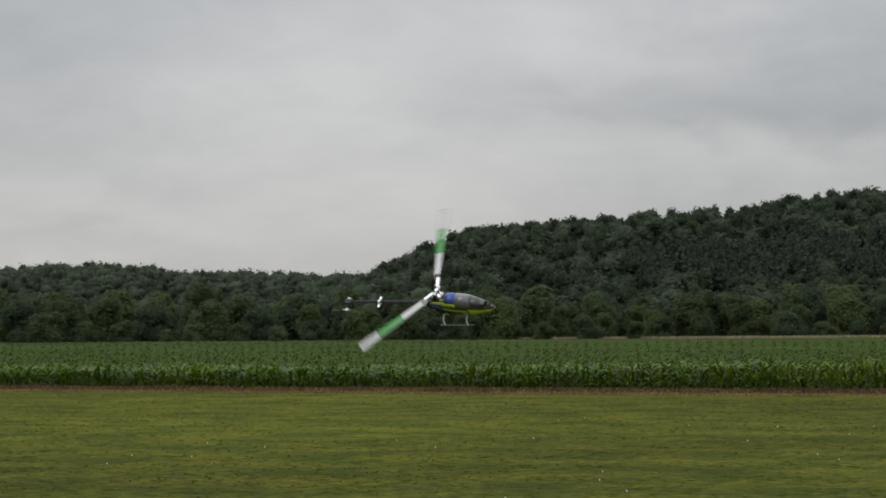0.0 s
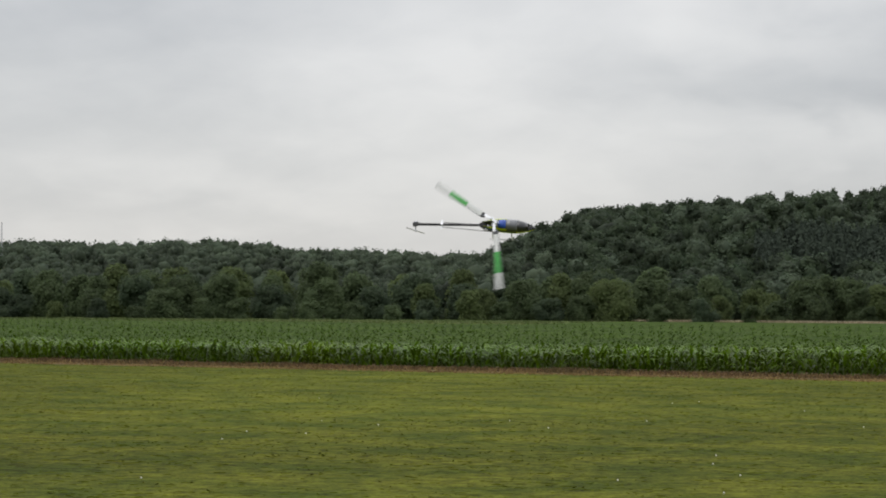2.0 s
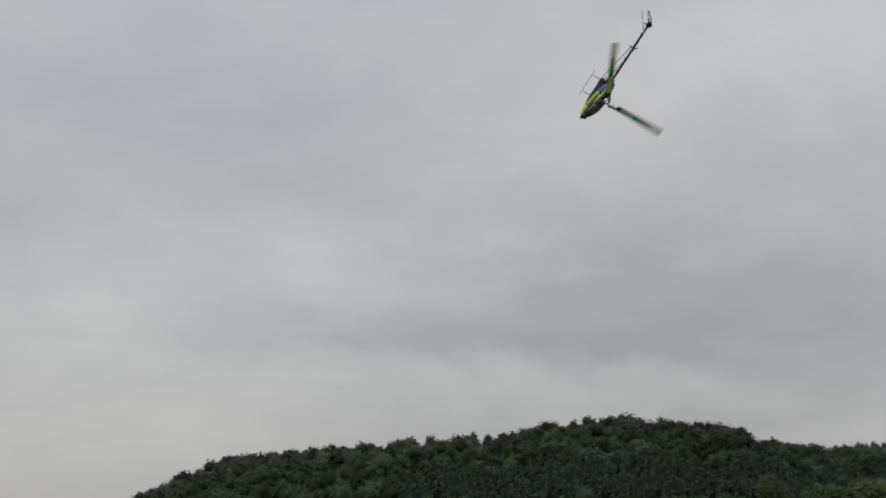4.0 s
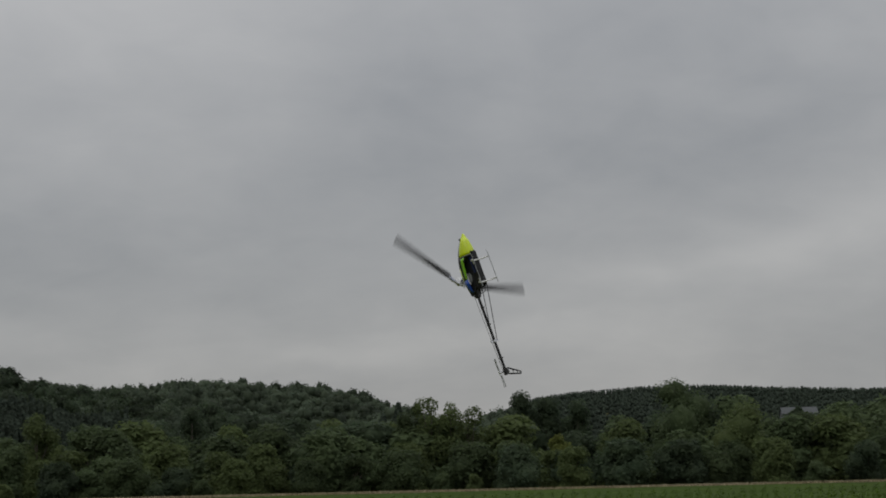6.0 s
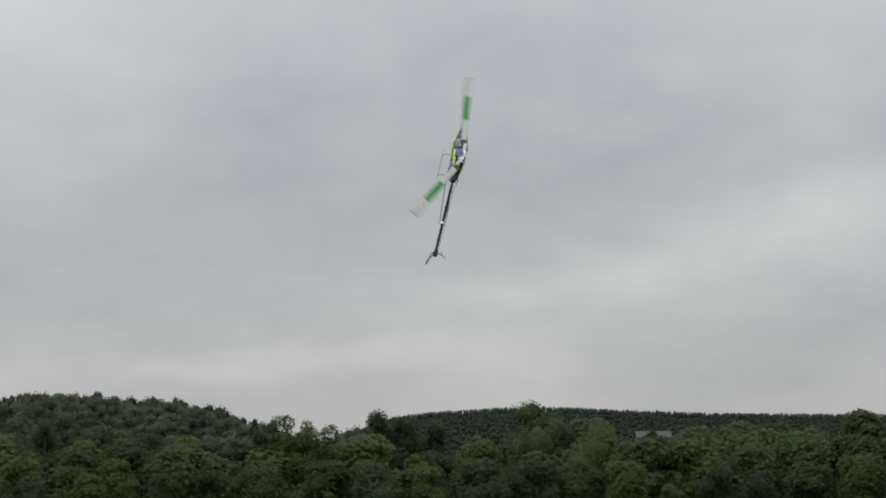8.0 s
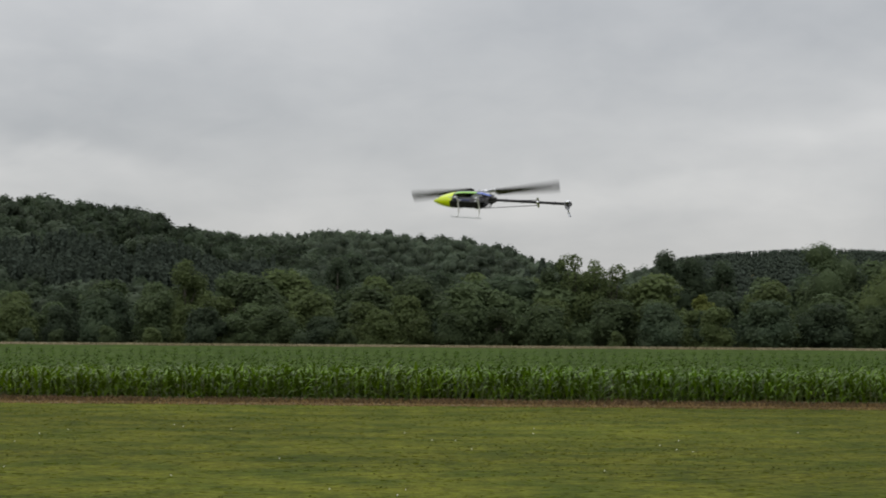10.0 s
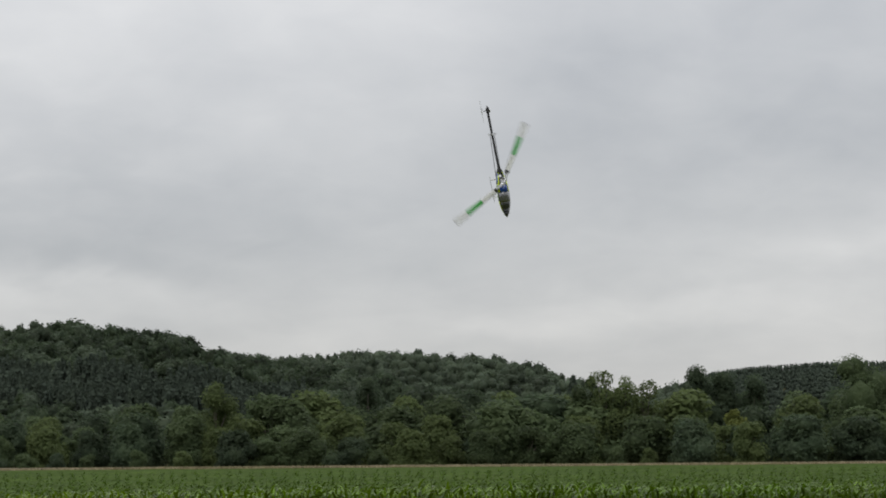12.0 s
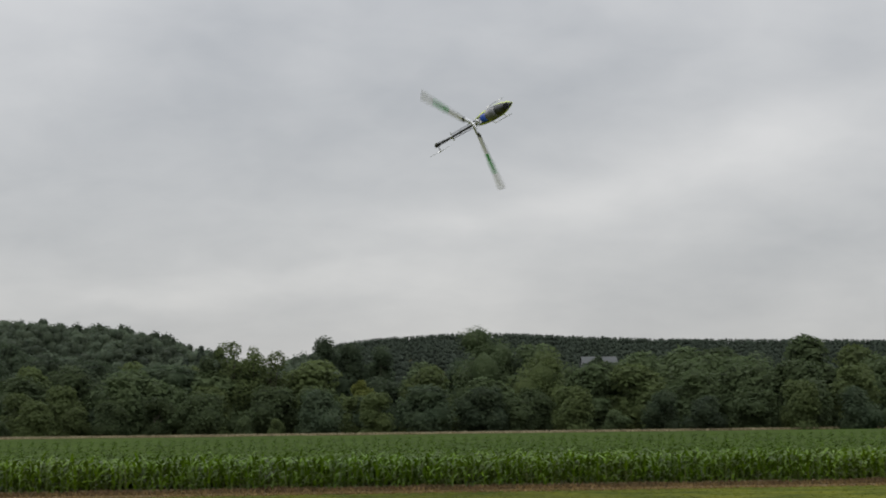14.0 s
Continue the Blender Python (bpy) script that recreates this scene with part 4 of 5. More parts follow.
def build_helicopter():
    heli = tagged(new("model_helicopter"), "lime, blue and black radio-controlled model helicopter flying aerobatics", "model helicopter")
    build_shell(heli)
    # frame: two side plates with cut-outs, floor, servos and drive in between
    for y in (-0.032, 0.030):
        part("side_plate", plate([(-0.17, 0.045), (-0.06, 0.075), (0.03, 0.07), (0.06, 0.02), (0.14, -0.01), (0.16, -0.125), (0.13, -0.15), (-0.085, -0.15), (-0.12, -0.12), (-0.13, -0.03), (-0.175, -0.02)], y, y + 0.002), C_CARBON, heli)
    bm = bmesh.new()
    slab(bm, -0.10, 0.22, -0.03, 0.03, -0.154, -0.148, 0.002)
    part("battery_tray", bm, C_CARBON, heli)
    bm = bmesh.new()
    slab(bm, -0.02, 0.23, -0.028, 0.028, -0.146, -0.085, 0.006)
    part("battery_pack", bm, C_PLASTIC, heli)
    bm = bmesh.new()
    bmesh.ops.create_cone(bm, cap_ends=True, segments=24, radius1=0.031, radius2=0.031, depth=0.055, matrix=Matrix.Translation((0.055, 0, -0.035)))
    part("motor", bm, C_ALLOY, heli)
    bm = bmesh.new()
    bmesh.ops.create_cone(bm, cap_ends=True, segments=36, radius1=0.062, radius2=0.062, depth=0.012, matrix=Matrix.Translation((-0.01, 0, 0.0)))
    part("main_gear", bm, C_WHITE, heli)
    for sx, sy in ((-0.05, 0.043), (-0.05, -0.043), (0.04, 0.043), (0.04, -0.043)):
        bm = bmesh.new()
        slab(bm, sx - 0.02, sx + 0.02, sy - 0.011, sy + 0.011, 0.0, 0.04, 0.003)
        tube(bm, (sx, sy, 0.04), (sx * 0.4, sy * 0.7, 0.115), 0.0025, 0.0025, 5)
        part("servo", bm, C_PLASTIC, heli)
    for y in (0.036, -0.036):
        bm = bmesh.new()
        bmesh.ops.create_cone(bm, cap_ends=True, segments=20, radius1=0.034, radius2=0.034, depth=0.006, matrix=Matrix.Translation((0.0, y, -0.03)) @ Matrix.Rotation(radians(90), 4, "X") @ Matrix.Diagonal((1.3, 0.65, 1, 1)))
        part("side_cover", bm, C_SILVER, heli, "pale grey oval cover on the frame")
        bm = bmesh.new()
        slab(bm, 0.02, 0.18, y * 0.95 - 0.004, y * 0.95 + 0.004, -0.132, -0.098, 0.003)
        part("battery_label", bm, C_BLUE_DARK, heli, "dark blue wrap of the battery")
        bm = bmesh.new()
        for x0, z0, x1, z1 in ((-0.12, -0.10, -0.17, -0.03), (-0.10, -0.06, -0.155, 0.02), (-0.06, -0.115, -0.13, -0.05)):
            mid = ((x0 + x1) / 2 - 0.02, y * 1.2, (z0 + z1) / 2)
            tube(bm, (x0, y, z0), mid, 0.004, 0.004, 6)
            tube(bm, mid, (x1, y * 0.6, z1), 0.004, 0.004, 6)
        part("cable", bm, C_PLASTIC, heli)
        for x0 in (-0.07, 0.10):
            bm = bmesh.new()
            slab(bm, x0, x0 + 0.03, y * 1.02 - 0.004, y * 1.02 + 0.004, -0.148, -0.134, 0.002)
            part("skid_mount", bm, C_ALLOY, heli)
    bm = bmesh.new()
    tube(bm, (0, 0, -0.09), (0, 0, 0.195), 0.006, 0.006, 10)
    part("main_shaft", bm, C_ALLOY, heli)
    bm = bmesh.new()
    bmesh.ops.create_cone(bm, cap_ends=True, segments=20, radius1=0.03, radius2=0.024, depth=0.014, matrix=Matrix.Translation((0, 0, 0.125)))
    for k in range(4):
        a = math.tau * k / 4 + 0.4
        tube(bm, (0.02 * math.cos(a), 0.02 * math.sin(a), 0.125), (0.04 * math.cos(a), 0.04 * math.sin(a), 0.13), 0.004, 0.004, 6)
    part("swashplate", bm, C_ALLOY, heli)
    # boom and tail
    bm = bmesh.new()
    tube(bm, (-0.13, 0, 0), (-0.92, 0, 0), 0.0125, 0.0125, 16)
    part("tail_boom", bm, C_CARBON, heli)
    bm = bmesh.new()
    slab(bm, -0.20, -0.12, -0.024, 0.024, -0.024, 0.024, 0.006)
    part("boom_block", bm, C_PLASTIC, heli)
    for x in (-0.30, -0.47, -0.80):
        bm = bmesh.new()
        bmesh.ops.create_cone(bm, cap_ends=True, segments=14, radius1=0.016, radius2=0.016, depth=0.012, matrix=Matrix.Translation((x, 0, 0)) @ Matrix.Rotation(radians(90), 4, "Y"))
        slab(bm, x - 0.005, x + 0.005, -0.003, 0.003, -0.032, -0.012)
        part("rod_guide", bm, C_PLASTIC, heli)
    bm = bmesh.new()
    bmesh.ops.create_cone(bm, cap_ends=True, segments=16, radius1=0.02, radius2=0.02, depth=0.022, matrix=Matrix.Translation((-0.63, 0, 0)) @ Matrix.Rotation(radians(90), 4, "Y"))
    slab(bm, -0.64, -0.62, -0.05, 0.05, -0.006, 0.003, 0.002)
    part("boom_clamp", bm, C_ALLOY, heli)
    for y in (0.034, -0.034):
        bm = bmesh.new()
        tube(bm, (-0.09, y, -0.14), (-0.625, y * 0.8, -0.008), 0.0035, 0.0035, 8)
        part("boom_support", bm, C_PLASTIC, heli)
    bm = bmesh.new()
    tube(bm, (-0.12, -0.02, 0.03), (-0.9, -0.018, 0.012), 0.002, 0.002, 6)
    part("tail_pushrod", bm, C_PLASTIC, heli)
    bm = bmesh.new()
    slab(bm, -0.965, -0.90, -0.02, 0.02, -0.018, 0.018, 0.005)
    tube(bm, (-0.93, 0.02, 0), (-0.93, -0.075, 0), 0.005, 0.005, 8)
    part("tail_case", bm, C_PLASTIC, heli)
    bm = bmesh.new()
    bmesh.ops.create_cone(bm, cap_ends=True, segments=18, radius1=0.022, radius2=0.022, depth=0.008, matrix=Matrix.Translation((-0.93, 0.026, 0)) @ Matrix.Rotation(radians(90), 4, "X"))
    part("tail_cover", bm, C_ALLOY, heli, "bright round cover of the tail gearbox")
    # fin: an open carbon outline
    fin = [((-0.905, -0.015), (-0.985, -0.17), 0.008), ((-0.962, -0.012), (-1.004, -0.165), 0.008), ((-0.985, -0.172), (-1.008, -0.160), 0.009), ((-0.935, -0.075), (-0.978, -0.07), 0.006), ((-0.96, -0.125), (-0.99, -0.12), 0.005)]
    bm = bmesh.new()
    for (xa, za), (xb, zb), r in fin:
        tube(bm, (xa, 0.022, za), (xb, 0.022, zb), r, r * 0.8, 6)
    bmesh.ops.scale(bm, vec=(1, 0.4, 1), verts=bm.verts[:], space=Matrix.Translation((0, -0.022, 0)))
    part("tail_fin", bm, C_CARBON, heli)
    # landing gear: two arched struts and two runners
    for x in (-0.085, 0.13):
        bm = bmesh.new()
        pts = [(x, 0.1 * s * math.copysign(1, 1), z) for s, z in ((-1.0, -0.22), (-0.95, -0.19), (-0.75, -0.165), (-0.35, -0.155), (0.35, -0.155), (0.75, -0.165), (0.95, -0.19), (1.0, -0.22))]
        for a, b in zip(pts, pts[1:]):
            tube(bm, a, b, 0.0068, 0.0068, 8)
        part("skid_strut", bm, C_WHITE, heli)
    for y in (0.1, -0.1):
        bm = bmesh.new()
        tube(bm, (-0.13, y, -0.222), (0.17, y, -0.222), 0.0034, 0.0034, 8)
        tube(bm, (0.17, y, -0.222), (0.195, y, -0.212), 0.0034, 0.002, 8)
        part("skid_runner", bm, C_SILVER, heli)
    # main rotor: head, grips, two blades with coloured film on top
    bm = bmesh.new()
    bmesh.ops.create_cone(bm, cap_ends=True, segments=16, radius1=0.016, radius2=0.014, depth=0.04)
    tube(bm, (-0.045, 0, 0), (0.045, 0, 0), 0.012, 0.012, 10)
    for s in (-1, 1):
        tube(bm, (s * 0.06, s * 0.03, -0.005), (s * 0.01, s * 0.035, -0.06), 0.0025, 0.0025, 5)
    head = part("rotor_head", bm, C_ALLOY, heli)
    head.location = (0, 0, 0.19)
    wings = []
    for _ in range(2):
        bm = bmesh.new()
        blade_mesh(bm, 0.105, 0.79, 0.062, 0.011)
        wing = part("rotor_blade", bm, C_BLADE, heli, "glossy black carbon main rotor blade")
        wing.location = (0, 0, 0.19)
        wings.append(wing)
        bm = bmesh.new()
        slab(bm, 0.035, 0.125, -0.014, 0.014, -0.011, 0.011, 0.004)
        tube(bm, (0.03, 0, 0), (0.05, 0, 0), 0.013, 0.013, 10)
        tube(bm, (0.06, 0.012, 0), (0.06, 0.034, -0.004), 0.004, 0.004, 6)
        part("blade_grip", bm, C_ALLOY, wing, "bright alloy blade grip")
        for r0, r1, mat, label in ((0.16, 0.36, C_FILM, "white film on the blade"), (0.36, 0.60, C_BLADE_GREEN, "green film on the blade"), (0.60, 0.782, C_FILM, "white film on the blade's tip")):
            bm = bmesh.new()
            for a, b in ((-0.22, 0.10), (0.10, 0.66)):
                za, zb = {-0.22: 0.0035, 0.10: 0.0056, 0.66: 0.0018}[a], {-0.22: 0.0035, 0.10: 0.0056, 0.66: 0.0018}[b]
                bm.faces.new([bm.verts.new(c) for c in ((r0, a * 0.062, za), (r1, a * 0.062, za), (r1, b * 0.062, zb), (r0, b * 0.062, zb))])
            bmesh.ops.remove_doubles(bm, verts=bm.verts[:], dist=0.0001)
            bmesh.ops.solidify(bm, geom=bm.faces[:], thickness=-0.0006)
            bmesh.ops.translate(bm, vec=(0, 0, 0.0008), verts=bm.verts[:])
            part("blade_film", bm, mat, wing, label)
    # tail rotor on its right side
    bm = bmesh.new()
    bmesh.ops.create_cone(bm, cap_ends=True, segments=12, radius1=0.01, radius2=0.009, depth=0.022)
    tube(bm, (-0.035, 0, 0), (0.035, 0, 0), 0.006, 0.006, 8)
    tail = part("tail_rotor_hub", bm, C_ALLOY, heli)
    tail.matrix_basis = pose(-0.93, -0.075, 0, 90, 0, 0)
    for s in (0, 180):
        bm = bmesh.new()
        blade_mesh(bm, 0.025, 0.140, 0.022, 0.004)
        bmesh.ops.transform(bm, matrix=Matrix.Rotation(radians(s), 4, "Z"), verts=bm.verts[:])
        part("tail_blade", bm, C_SILVER, tail, "pale grey tail rotor blade")
    return heli, head, wings, tail


helicopter, rotor_head, main_blades, tail_hub = build_helicopter()

# ---- what moves ----
# seconds, place, turn as a quaternion
FLIGHT = [
    (0.00, -5.987, 16.170, 2.751, 0.8544, 0.5161, -0.0257, -0.0549),
    (0.10, -6.172, 16.758, 2.632, 0.9007, 0.4308, -0.0344, -0.0440),
    (0.20, -6.344, 17.351, 2.524, 0.9728, 0.1617, -0.0147, 0.1652),
    (0.30, -6.597, 17.643, 2.564, 0.9512, -0.0832, -0.0643, 0.2901),
    (0.40, -6.762, 18.016, 2.700, 0.8905, -0.0996, 0.0215, 0.4435),
    (0.50, -6.987, 18.338, 2.905, 0.7611, -0.1059, 0.0365, 0.6389),
    (0.60, -7.082, 18.692, 3.187, 0.5918, -0.1469, 0.0715, 0.7894),
    (0.70, -7.210, 18.898, 3.418, 0.4786, -0.1201, 0.0412, 0.8688),
    (0.80, -7.380, 19.118, 3.665, 0.4153, -0.2957, -0.0137, 0.8602),
    (0.90, -7.684, 19.182, 3.857, 0.4029, -0.4539, 0.0582, 0.7926),
    (1.00, -8.055, 19.319, 3.869, 0.3348, -0.6275, 0.0127, 0.7029),
    (1.10, -8.429, 19.432, 3.636, 0.3535, -0.7152, 0.0522, 0.6007),
    (1.20, -8.811, 19.766, 3.484, 0.2533, -0.8779, 0.0974, 0.3944),
    (1.30, -9.076, 20.234, 3.347, 0.2325, -0.9299, 0.0774, 0.2744),
    (1.40, -9.198, 20.682, 3.336, 0.2342, -0.9500, 0.0521, 0.2000),
    (1.50, -9.330, 21.181, 3.332, 0.0640, -0.9840, -0.0025, 0.1660),
    (1.60, -9.119, 21.064, 3.425, 0.1650, 0.9800, 0.0189, -0.1096),
    (1.70, -8.922, 20.977, 3.559, 0.3510, 0.9328, 0.0217, -0.0792),
    (1.80, -8.682, 20.947, 3.674, 0.5294, 0.8474, 0.0284, -0.0286),
    (1.90, -8.511, 21.026, 3.627, 0.6825, 0.7302, 0.0301, 0.0048),
    (2.00, -8.599, 21.206, 3.463, 0.7841, 0.6157, 0.0556, 0.0551),
    (2.10, -8.555, 21.237, 3.290, 0.8349, 0.5264, 0.0519, 0.1522),
    (2.20, -8.412, 21.334, 3.291, 0.8366, 0.5035, -0.0290, 0.2137),
    (2.50, -7.578, 21.324, 4.329, 0.8211, 0.5267, 0.1617, 0.1492),
    (2.80, -6.744, 21.314, 5.220, 0.7717, 0.5280, 0.3457, 0.0785),
    (3.10, -5.910, 21.304, 5.964, 0.6904, 0.5076, 0.5154, 0.0045),
    (3.40, -5.076, 21.294, 6.561, 0.5806, 0.4662, 0.6638, -0.0696),
    (3.70, -4.242, 21.283, 7.011, 0.4468, 0.4056, 0.7849, -0.1409),
    (4.00, -3.407, 21.273, 7.315, 0.2946, 0.3282, 0.8735, -0.2063),
    (4.30, -2.573, 21.263, 7.471, 0.1302, 0.2372, 0.9260, -0.2633),
    (4.40, -2.225, 21.425, 7.526, 0.1833, 0.4514, 0.8103, -0.3256),
    (4.50, -1.945, 21.609, 7.494, 0.3562, 0.4812, 0.7562, -0.2640),
    (4.60, -1.704, 21.671, 7.407, 0.5283, 0.4765, 0.5583, -0.4268),
    (4.70, -1.433, 21.582, 7.037, 0.5203, 0.5617, 0.5366, -0.3547),
    (4.80, -1.117, 21.664, 6.661, 0.5856, 0.5495, 0.4675, -0.3694),
    (4.90, -0.802, 21.881, 6.265, 0.7007, 0.4733, 0.3616, -0.3928),
    (5.00, -0.440, 22.163, 5.855, 0.7339, 0.4377, 0.3134, -0.4142),
    (5.10, -0.107, 21.970, 5.520, 0.7905, 0.3447, 0.2523, -0.4389),
    (5.20, 0.280, 21.730, 5.119, 0.8273, 0.2633, 0.1790, -0.4627),
    (5.30, 0.647, 21.510, 4.756, 0.8405, 0.2209, 0.1048, -0.4834),
    (5.40, 1.103, 21.328, 4.459, 0.8635, 0.1549, 0.0223, -0.4795),
    (5.50, 1.598, 21.194, 4.299, 0.8464, 0.0876, -0.1446, -0.5051),
    (5.60, 2.082, 21.239, 4.256, 0.8392, -0.0093, -0.2818, -0.4651),
    (5.65, 2.285, 21.221, 4.320, 0.8273, -0.2257, -0.4268, -0.2870),
    (5.70, 2.488, 21.203, 4.385, 0.7330, -0.4196, -0.5293, -0.0803),
    (5.80, 2.608, 20.705, 4.478, 0.6525, -0.4465, -0.5644, -0.2372),
    (5.90, 2.533, 20.034, 4.503, 0.5941, -0.3611, -0.6152, -0.3717),
    (6.00, 2.349, 19.232, 4.405, 0.5040, -0.2969, -0.7236, -0.3665),
    (6.10, 2.427, 19.540, 4.280, 0.3898, -0.2969, -0.7980, -0.3509),
    (6.20, 2.644, 19.651, 4.132, 0.3217, -0.2219, -0.8630, -0.3201),
    (6.30, 2.974, 19.721, 4.058, 0.2161, -0.2382, -0.8966, -0.3045),
    (6.40, 3.338, 19.807, 4.038, 0.1220, -0.3115, -0.9326, -0.1351),
    (6.50, 3.490, 19.420, 4.132, 0.0279, 0.4150, 0.8989, 0.1377),
    (6.60, 3.790, 19.439, 4.398, 0.1376, 0.5127, 0.8474, -0.0119),
    (6.70, 3.960, 19.091, 4.785, 0.3516, 0.6361, 0.6868, -0.0089),
    (6.80, 4.112, 18.650, 5.136, 0.5610, 0.7071, 0.4304, -0.0024),
    (6.90, 4.048, 18.045, 5.149, 0.6050, 0.7832, 0.1403, -0.0311),
    (7.00, 4.037, 17.659, 5.204, 0.6448, 0.7519, -0.1296, 0.0459),
    (7.10, 4.044, 17.575, 5.237, 0.6309, 0.6726, -0.2749, 0.2721),
    (7.20, 4.052, 17.751, 5.300, 0.6142, 0.5605, -0.3639, 0.4197),
    (7.50, 3.842, 18.175, 5.547, 0.6015, 0.5559, -0.3536, 0.4518),
    (7.80, 3.632, 18.598, 5.648, 0.5880, 0.5506, -0.3429, 0.4833),
    (8.10, 3.421, 19.022, 5.602, 0.5736, 0.5445, -0.3317, 0.5142),
    (8.40, 3.211, 19.446, 5.409, 0.5586, 0.5377, -0.3201, 0.5444),
    (8.70, 3.001, 19.869, 5.069, 0.5428, 0.5302, -0.3080, 0.5739),
    (9.00, 2.791, 20.293, 4.582, 0.5262, 0.5220, -0.2956, 0.6027),
    (9.30, 2.580, 20.716, 3.948, 0.5090, 0.5131, -0.2827, 0.6306),
    (9.40, 2.295, 20.885, 3.695, 0.5875, 0.3539, -0.1466, 0.7128),
    (9.50, 2.004, 20.854, 3.458, 0.5593, 0.2382, -0.0205, 0.7937),
    (9.60, 1.939, 20.719, 3.376, 0.5610, 0.1492, 0.0506, 0.8127),
    (9.70, 1.805, 20.565, 3.389, 0.5338, 0.0509, 0.0502, 0.8426),
    (9.80, 1.539, 20.327, 3.453, 0.4421, 0.0129, 0.1659, 0.8814),
    (9.90, 1.242, 20.072, 3.604, 0.2996, 0.0168, 0.2787, 0.9123),
    (10.00, 1.057, 19.786, 3.838, 0.1777, 0.1520, 0.5067, 0.8298),
    (10.10, 1.067, 20.488, 4.101, 0.0166, -0.1998, -0.6432, -0.7390),
    (10.20, 1.202, 21.215, 4.380, 0.0857, -0.3184, -0.6653, -0.6698),
    (10.30, 1.193, 22.023, 4.521, 0.1585, -0.4404, -0.6775, -0.5674),
    (10.40, 1.187, 22.800, 4.595, 0.1781, -0.5681, -0.6571, -0.4624),
    (10.50, 1.158, 23.611, 4.671, 0.2423, -0.6772, -0.6093, -0.3338),
    (10.60, 1.081, 23.564, 4.627, 0.2870, -0.7875, -0.5165, -0.1751),
    (10.70, 1.034, 23.566, 4.643, 0.2499, -0.8960, -0.3576, -0.0833),
    (10.80, 1.042, 23.573, 4.583, 0.2091, -0.9554, -0.2083, 0.0014),
    (10.90, 1.040, 23.611, 4.627, 0.1553, -0.9817, -0.1081, 0.0218),
    (11.00, 1.123, 23.829, 4.749, 0.1065, -0.9726, -0.2066, -0.0117),
    (11.10, 1.177, 23.781, 4.911, 0.2023, -0.8713, -0.4380, -0.0899),
    (11.20, 1.227, 23.776, 5.104, 0.1999, -0.7049, -0.6400, -0.2313),
    (11.30, 1.294, 23.809, 5.310, 0.1274, -0.5199, -0.7736, -0.3392),
    (11.40, 1.289, 23.871, 5.529, 0.0541, -0.2966, -0.8717, -0.3864),
    (11.50, 1.173, 23.988, 5.702, 0.0213, 0.1111, 0.9349, 0.3363),
    (11.60, 1.176, 24.087, 5.926, 0.1159, 0.2837, 0.9512, -0.0364),
    (11.70, 1.194, 24.330, 6.103, 0.1676, 0.4677, 0.8488, -0.1810),
    (11.80, 1.231, 24.675, 6.153, 0.2792, 0.5609, 0.7438, -0.2327),
    (11.90, 1.238, 25.082, 6.105, 0.4246, 0.5808, 0.6251, -0.3028),
    (12.00, 1.330, 25.562, 5.880, 0.5543, 0.5331, 0.4831, -0.4187),
    (12.10, 1.455, 25.194, 5.455, 0.6236, 0.4913, 0.4076, -0.4512),
    (12.20, 1.545, 24.896, 5.006, 0.6929, 0.4418, 0.2809, -0.4958),
    (12.30, 1.735, 24.720, 4.532, 0.7726, 0.3228, 0.2156, -0.5024),
    (12.40, 1.982, 24.617, 4.168, 0.8193, 0.2533, 0.1437, -0.4939),
    (12.50, 2.208, 24.525, 4.089, 0.8302, 0.1809, 0.0607, -0.5238),
    (12.60, 2.203, 24.584, 4.141, 0.8556, 0.0478, 0.0283, -0.5146),
    (12.70, 2.283, 24.676, 4.362, 0.8559, -0.0608, -0.0235, -0.5131),
    (12.80, 2.529, 24.836, 4.549, 0.8468, -0.1852, -0.0027, -0.4986),
    (12.90, 3.009, 25.051, 4.672, 0.8307, -0.2785, 0.0609, -0.4782),
    (13.00, 3.635, 25.331, 4.885, 0.8263, -0.3035, 0.0942, -0.4650),
    (13.10, 4.146, 24.868, 4.984, 0.7160, -0.4869, 0.2560, -0.4297),
    (13.20, 4.642, 24.434, 4.995, 0.5861, -0.6270, 0.3346, -0.3893),
    (13.30, 5.026, 24.104, 4.944, 0.4873, -0.6944, 0.3795, -0.3691),
    (13.40, 5.241, 23.890, 4.882, 0.3066, -0.7758, 0.4583, -0.3066),
    (13.50, 5.127, 23.792, 4.819, 0.0734, -0.8482, 0.4943, -0.1754),
    (13.60, 4.714, 23.532, 4.910, 0.0140, 0.8430, -0.5245, 0.1189),
    (13.70, 4.407, 23.269, 5.118, 0.1395, 0.8260, -0.5460, 0.0149),
    (13.80, 4.478, 22.976, 5.293, 0.2855, 0.7864, -0.5445, -0.0607),
    (13.90, 4.673, 22.636, 5.608, 0.4036, 0.7382, -0.5243, -0.1315),
    (14.00, 5.017, 22.212, 5.877, 0.4905, 0.6749, -0.5086, -0.2127),
]
# seconds, the bearing of one main blade, and by how far the other swings out of line with it on its drag hinge, in degrees
SPIN = [(0.0, 98, -56), (0.5, 52, -2), (1.0, 168, -38), (1.5, 202, 18), (2.0, 148, -50), (4.5, 242, -54), (5.0, 194, -26), (5.5, 68, 0), (6.0, 314, -30), (6.5, 340, -32), (7.0, 62, -56), (9.5, 108, -2), (10.0, 352, 0), (10.5, 60, -32), (11.0, 254, 12), (11.5, 326, -34), (12.0, 148, -30), (12.5, 130, 0), (13.0, 258, -36), (13.5, 232, 2), (14.0, 132, -50)]

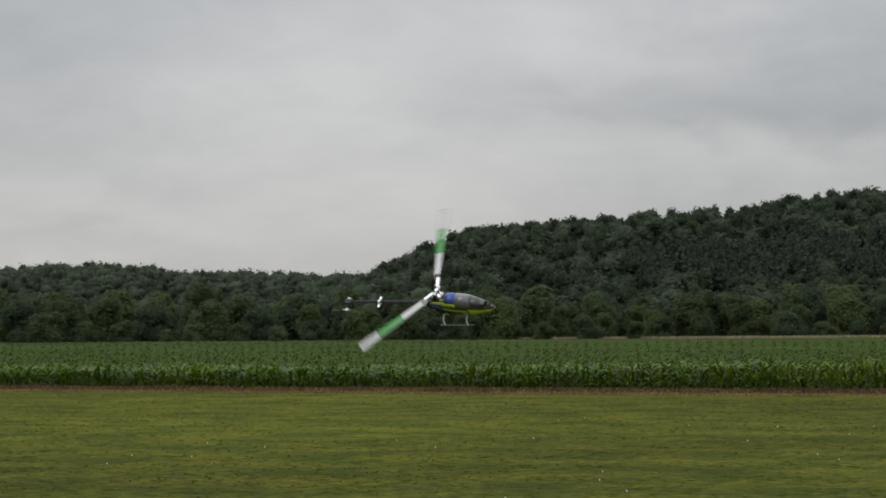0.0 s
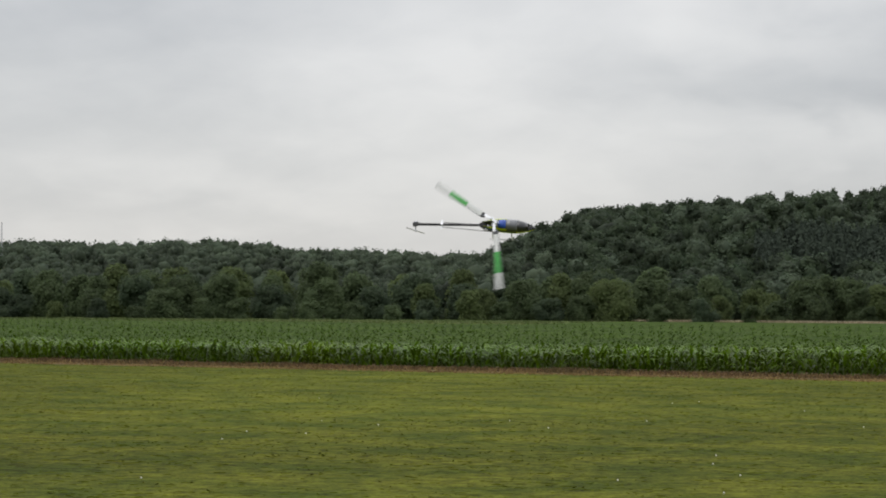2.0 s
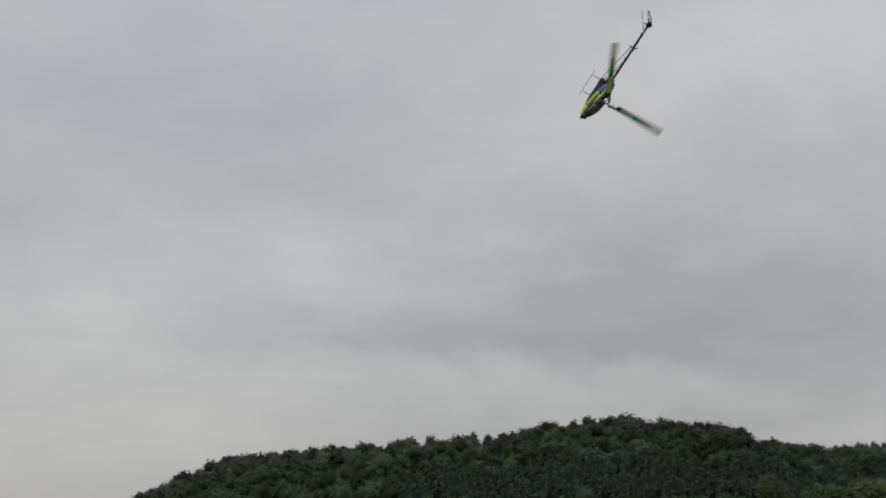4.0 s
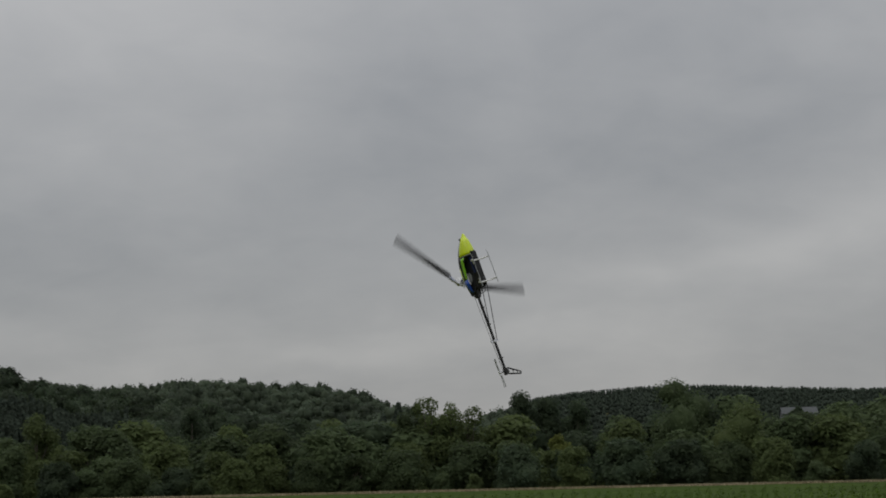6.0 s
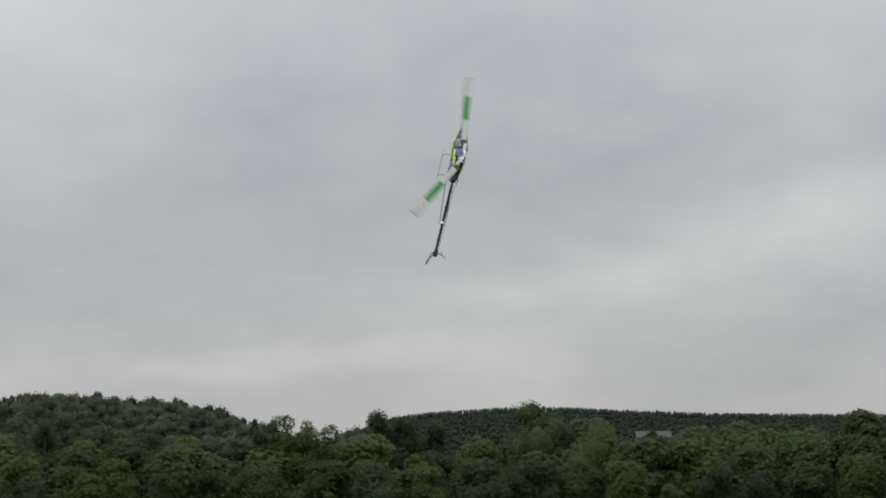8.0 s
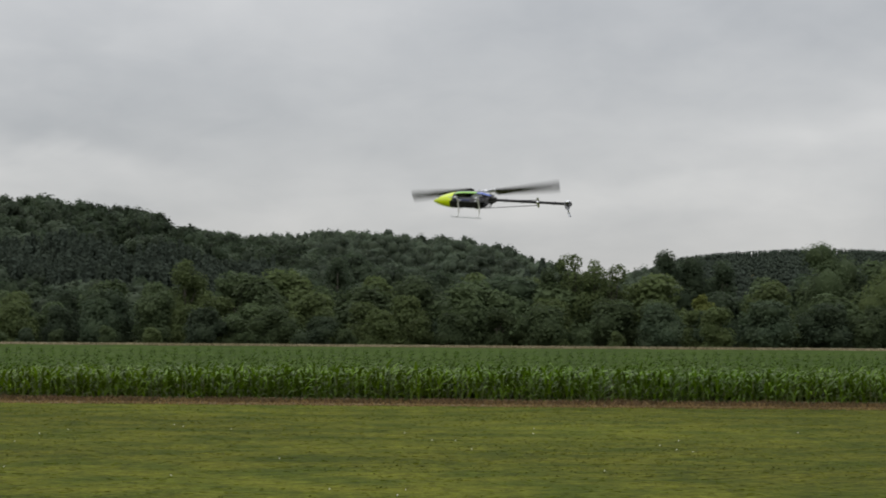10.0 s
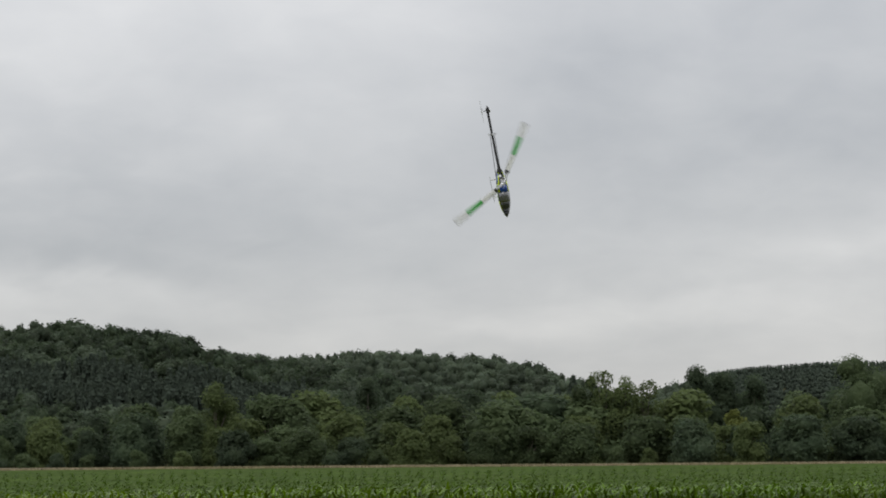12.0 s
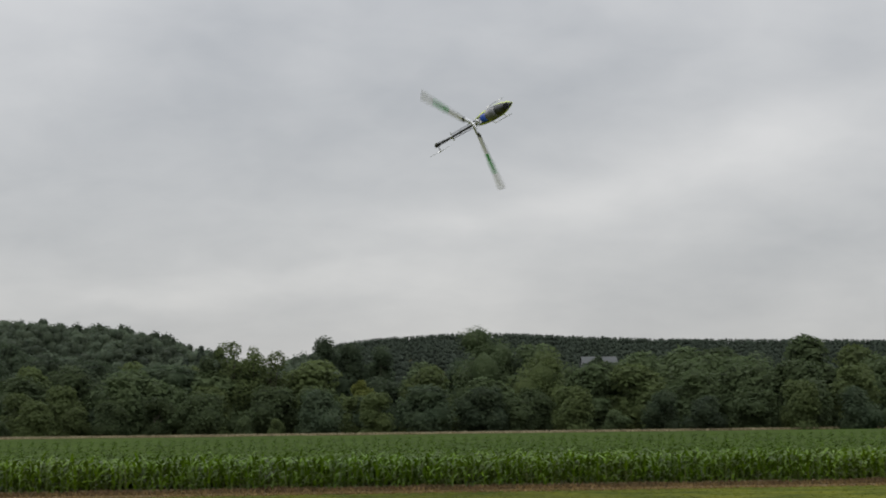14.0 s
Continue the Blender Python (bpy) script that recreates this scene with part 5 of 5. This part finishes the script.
def motions():
    walk(helicopter, [(t, Matrix.LocRotScale((x, y, z), Quaternion((a, b, c, d)), None)) for t, x, y, z, a, b, c, d in FLIGHT])
    # the rotor turns clockwise as seen from above, about 70 degrees in each thirtieth of a second
    rows, angle = [], float(SPIN[0][1])
    for (t0, a0, d0), (t1, a1, d1) in zip(SPIN, SPIN[1:]):
        steps = frame(t1) - frame(t0)
        want = (a1 - a0) % 360 - 360
        while want > -60 * steps:
            want -= 360
        for k in range(steps):
            rows.append(((frame(t0) - 1 + k) / FPS, angle + want * k / steps, d0 + (d1 - d0) * k / steps))
        angle += want
    rows.append((SPIN[-1][0], angle, SPIN[-1][2]))
    walk(rotor_head, [(t, pose(0, 0, 0.19, 0, 0, a + d / 2)) for t, a, d in rows])
    walk(main_blades[0], [(t, pose(0, 0, 0.19, 0, 0, a)) for t, a, d in rows])
    walk(main_blades[1], [(t, pose(0, 0, 0.19, 0, 0, a + 180 + d)) for t, a, d in rows])
    walk(tail_hub, [(k / FPS, pose(-0.93, -0.075, 0, 90, 0, 0) @ pose(0, 0, 0, 0, 0, 71.0 * k)) for k in range(frame(14.0))])


motions()
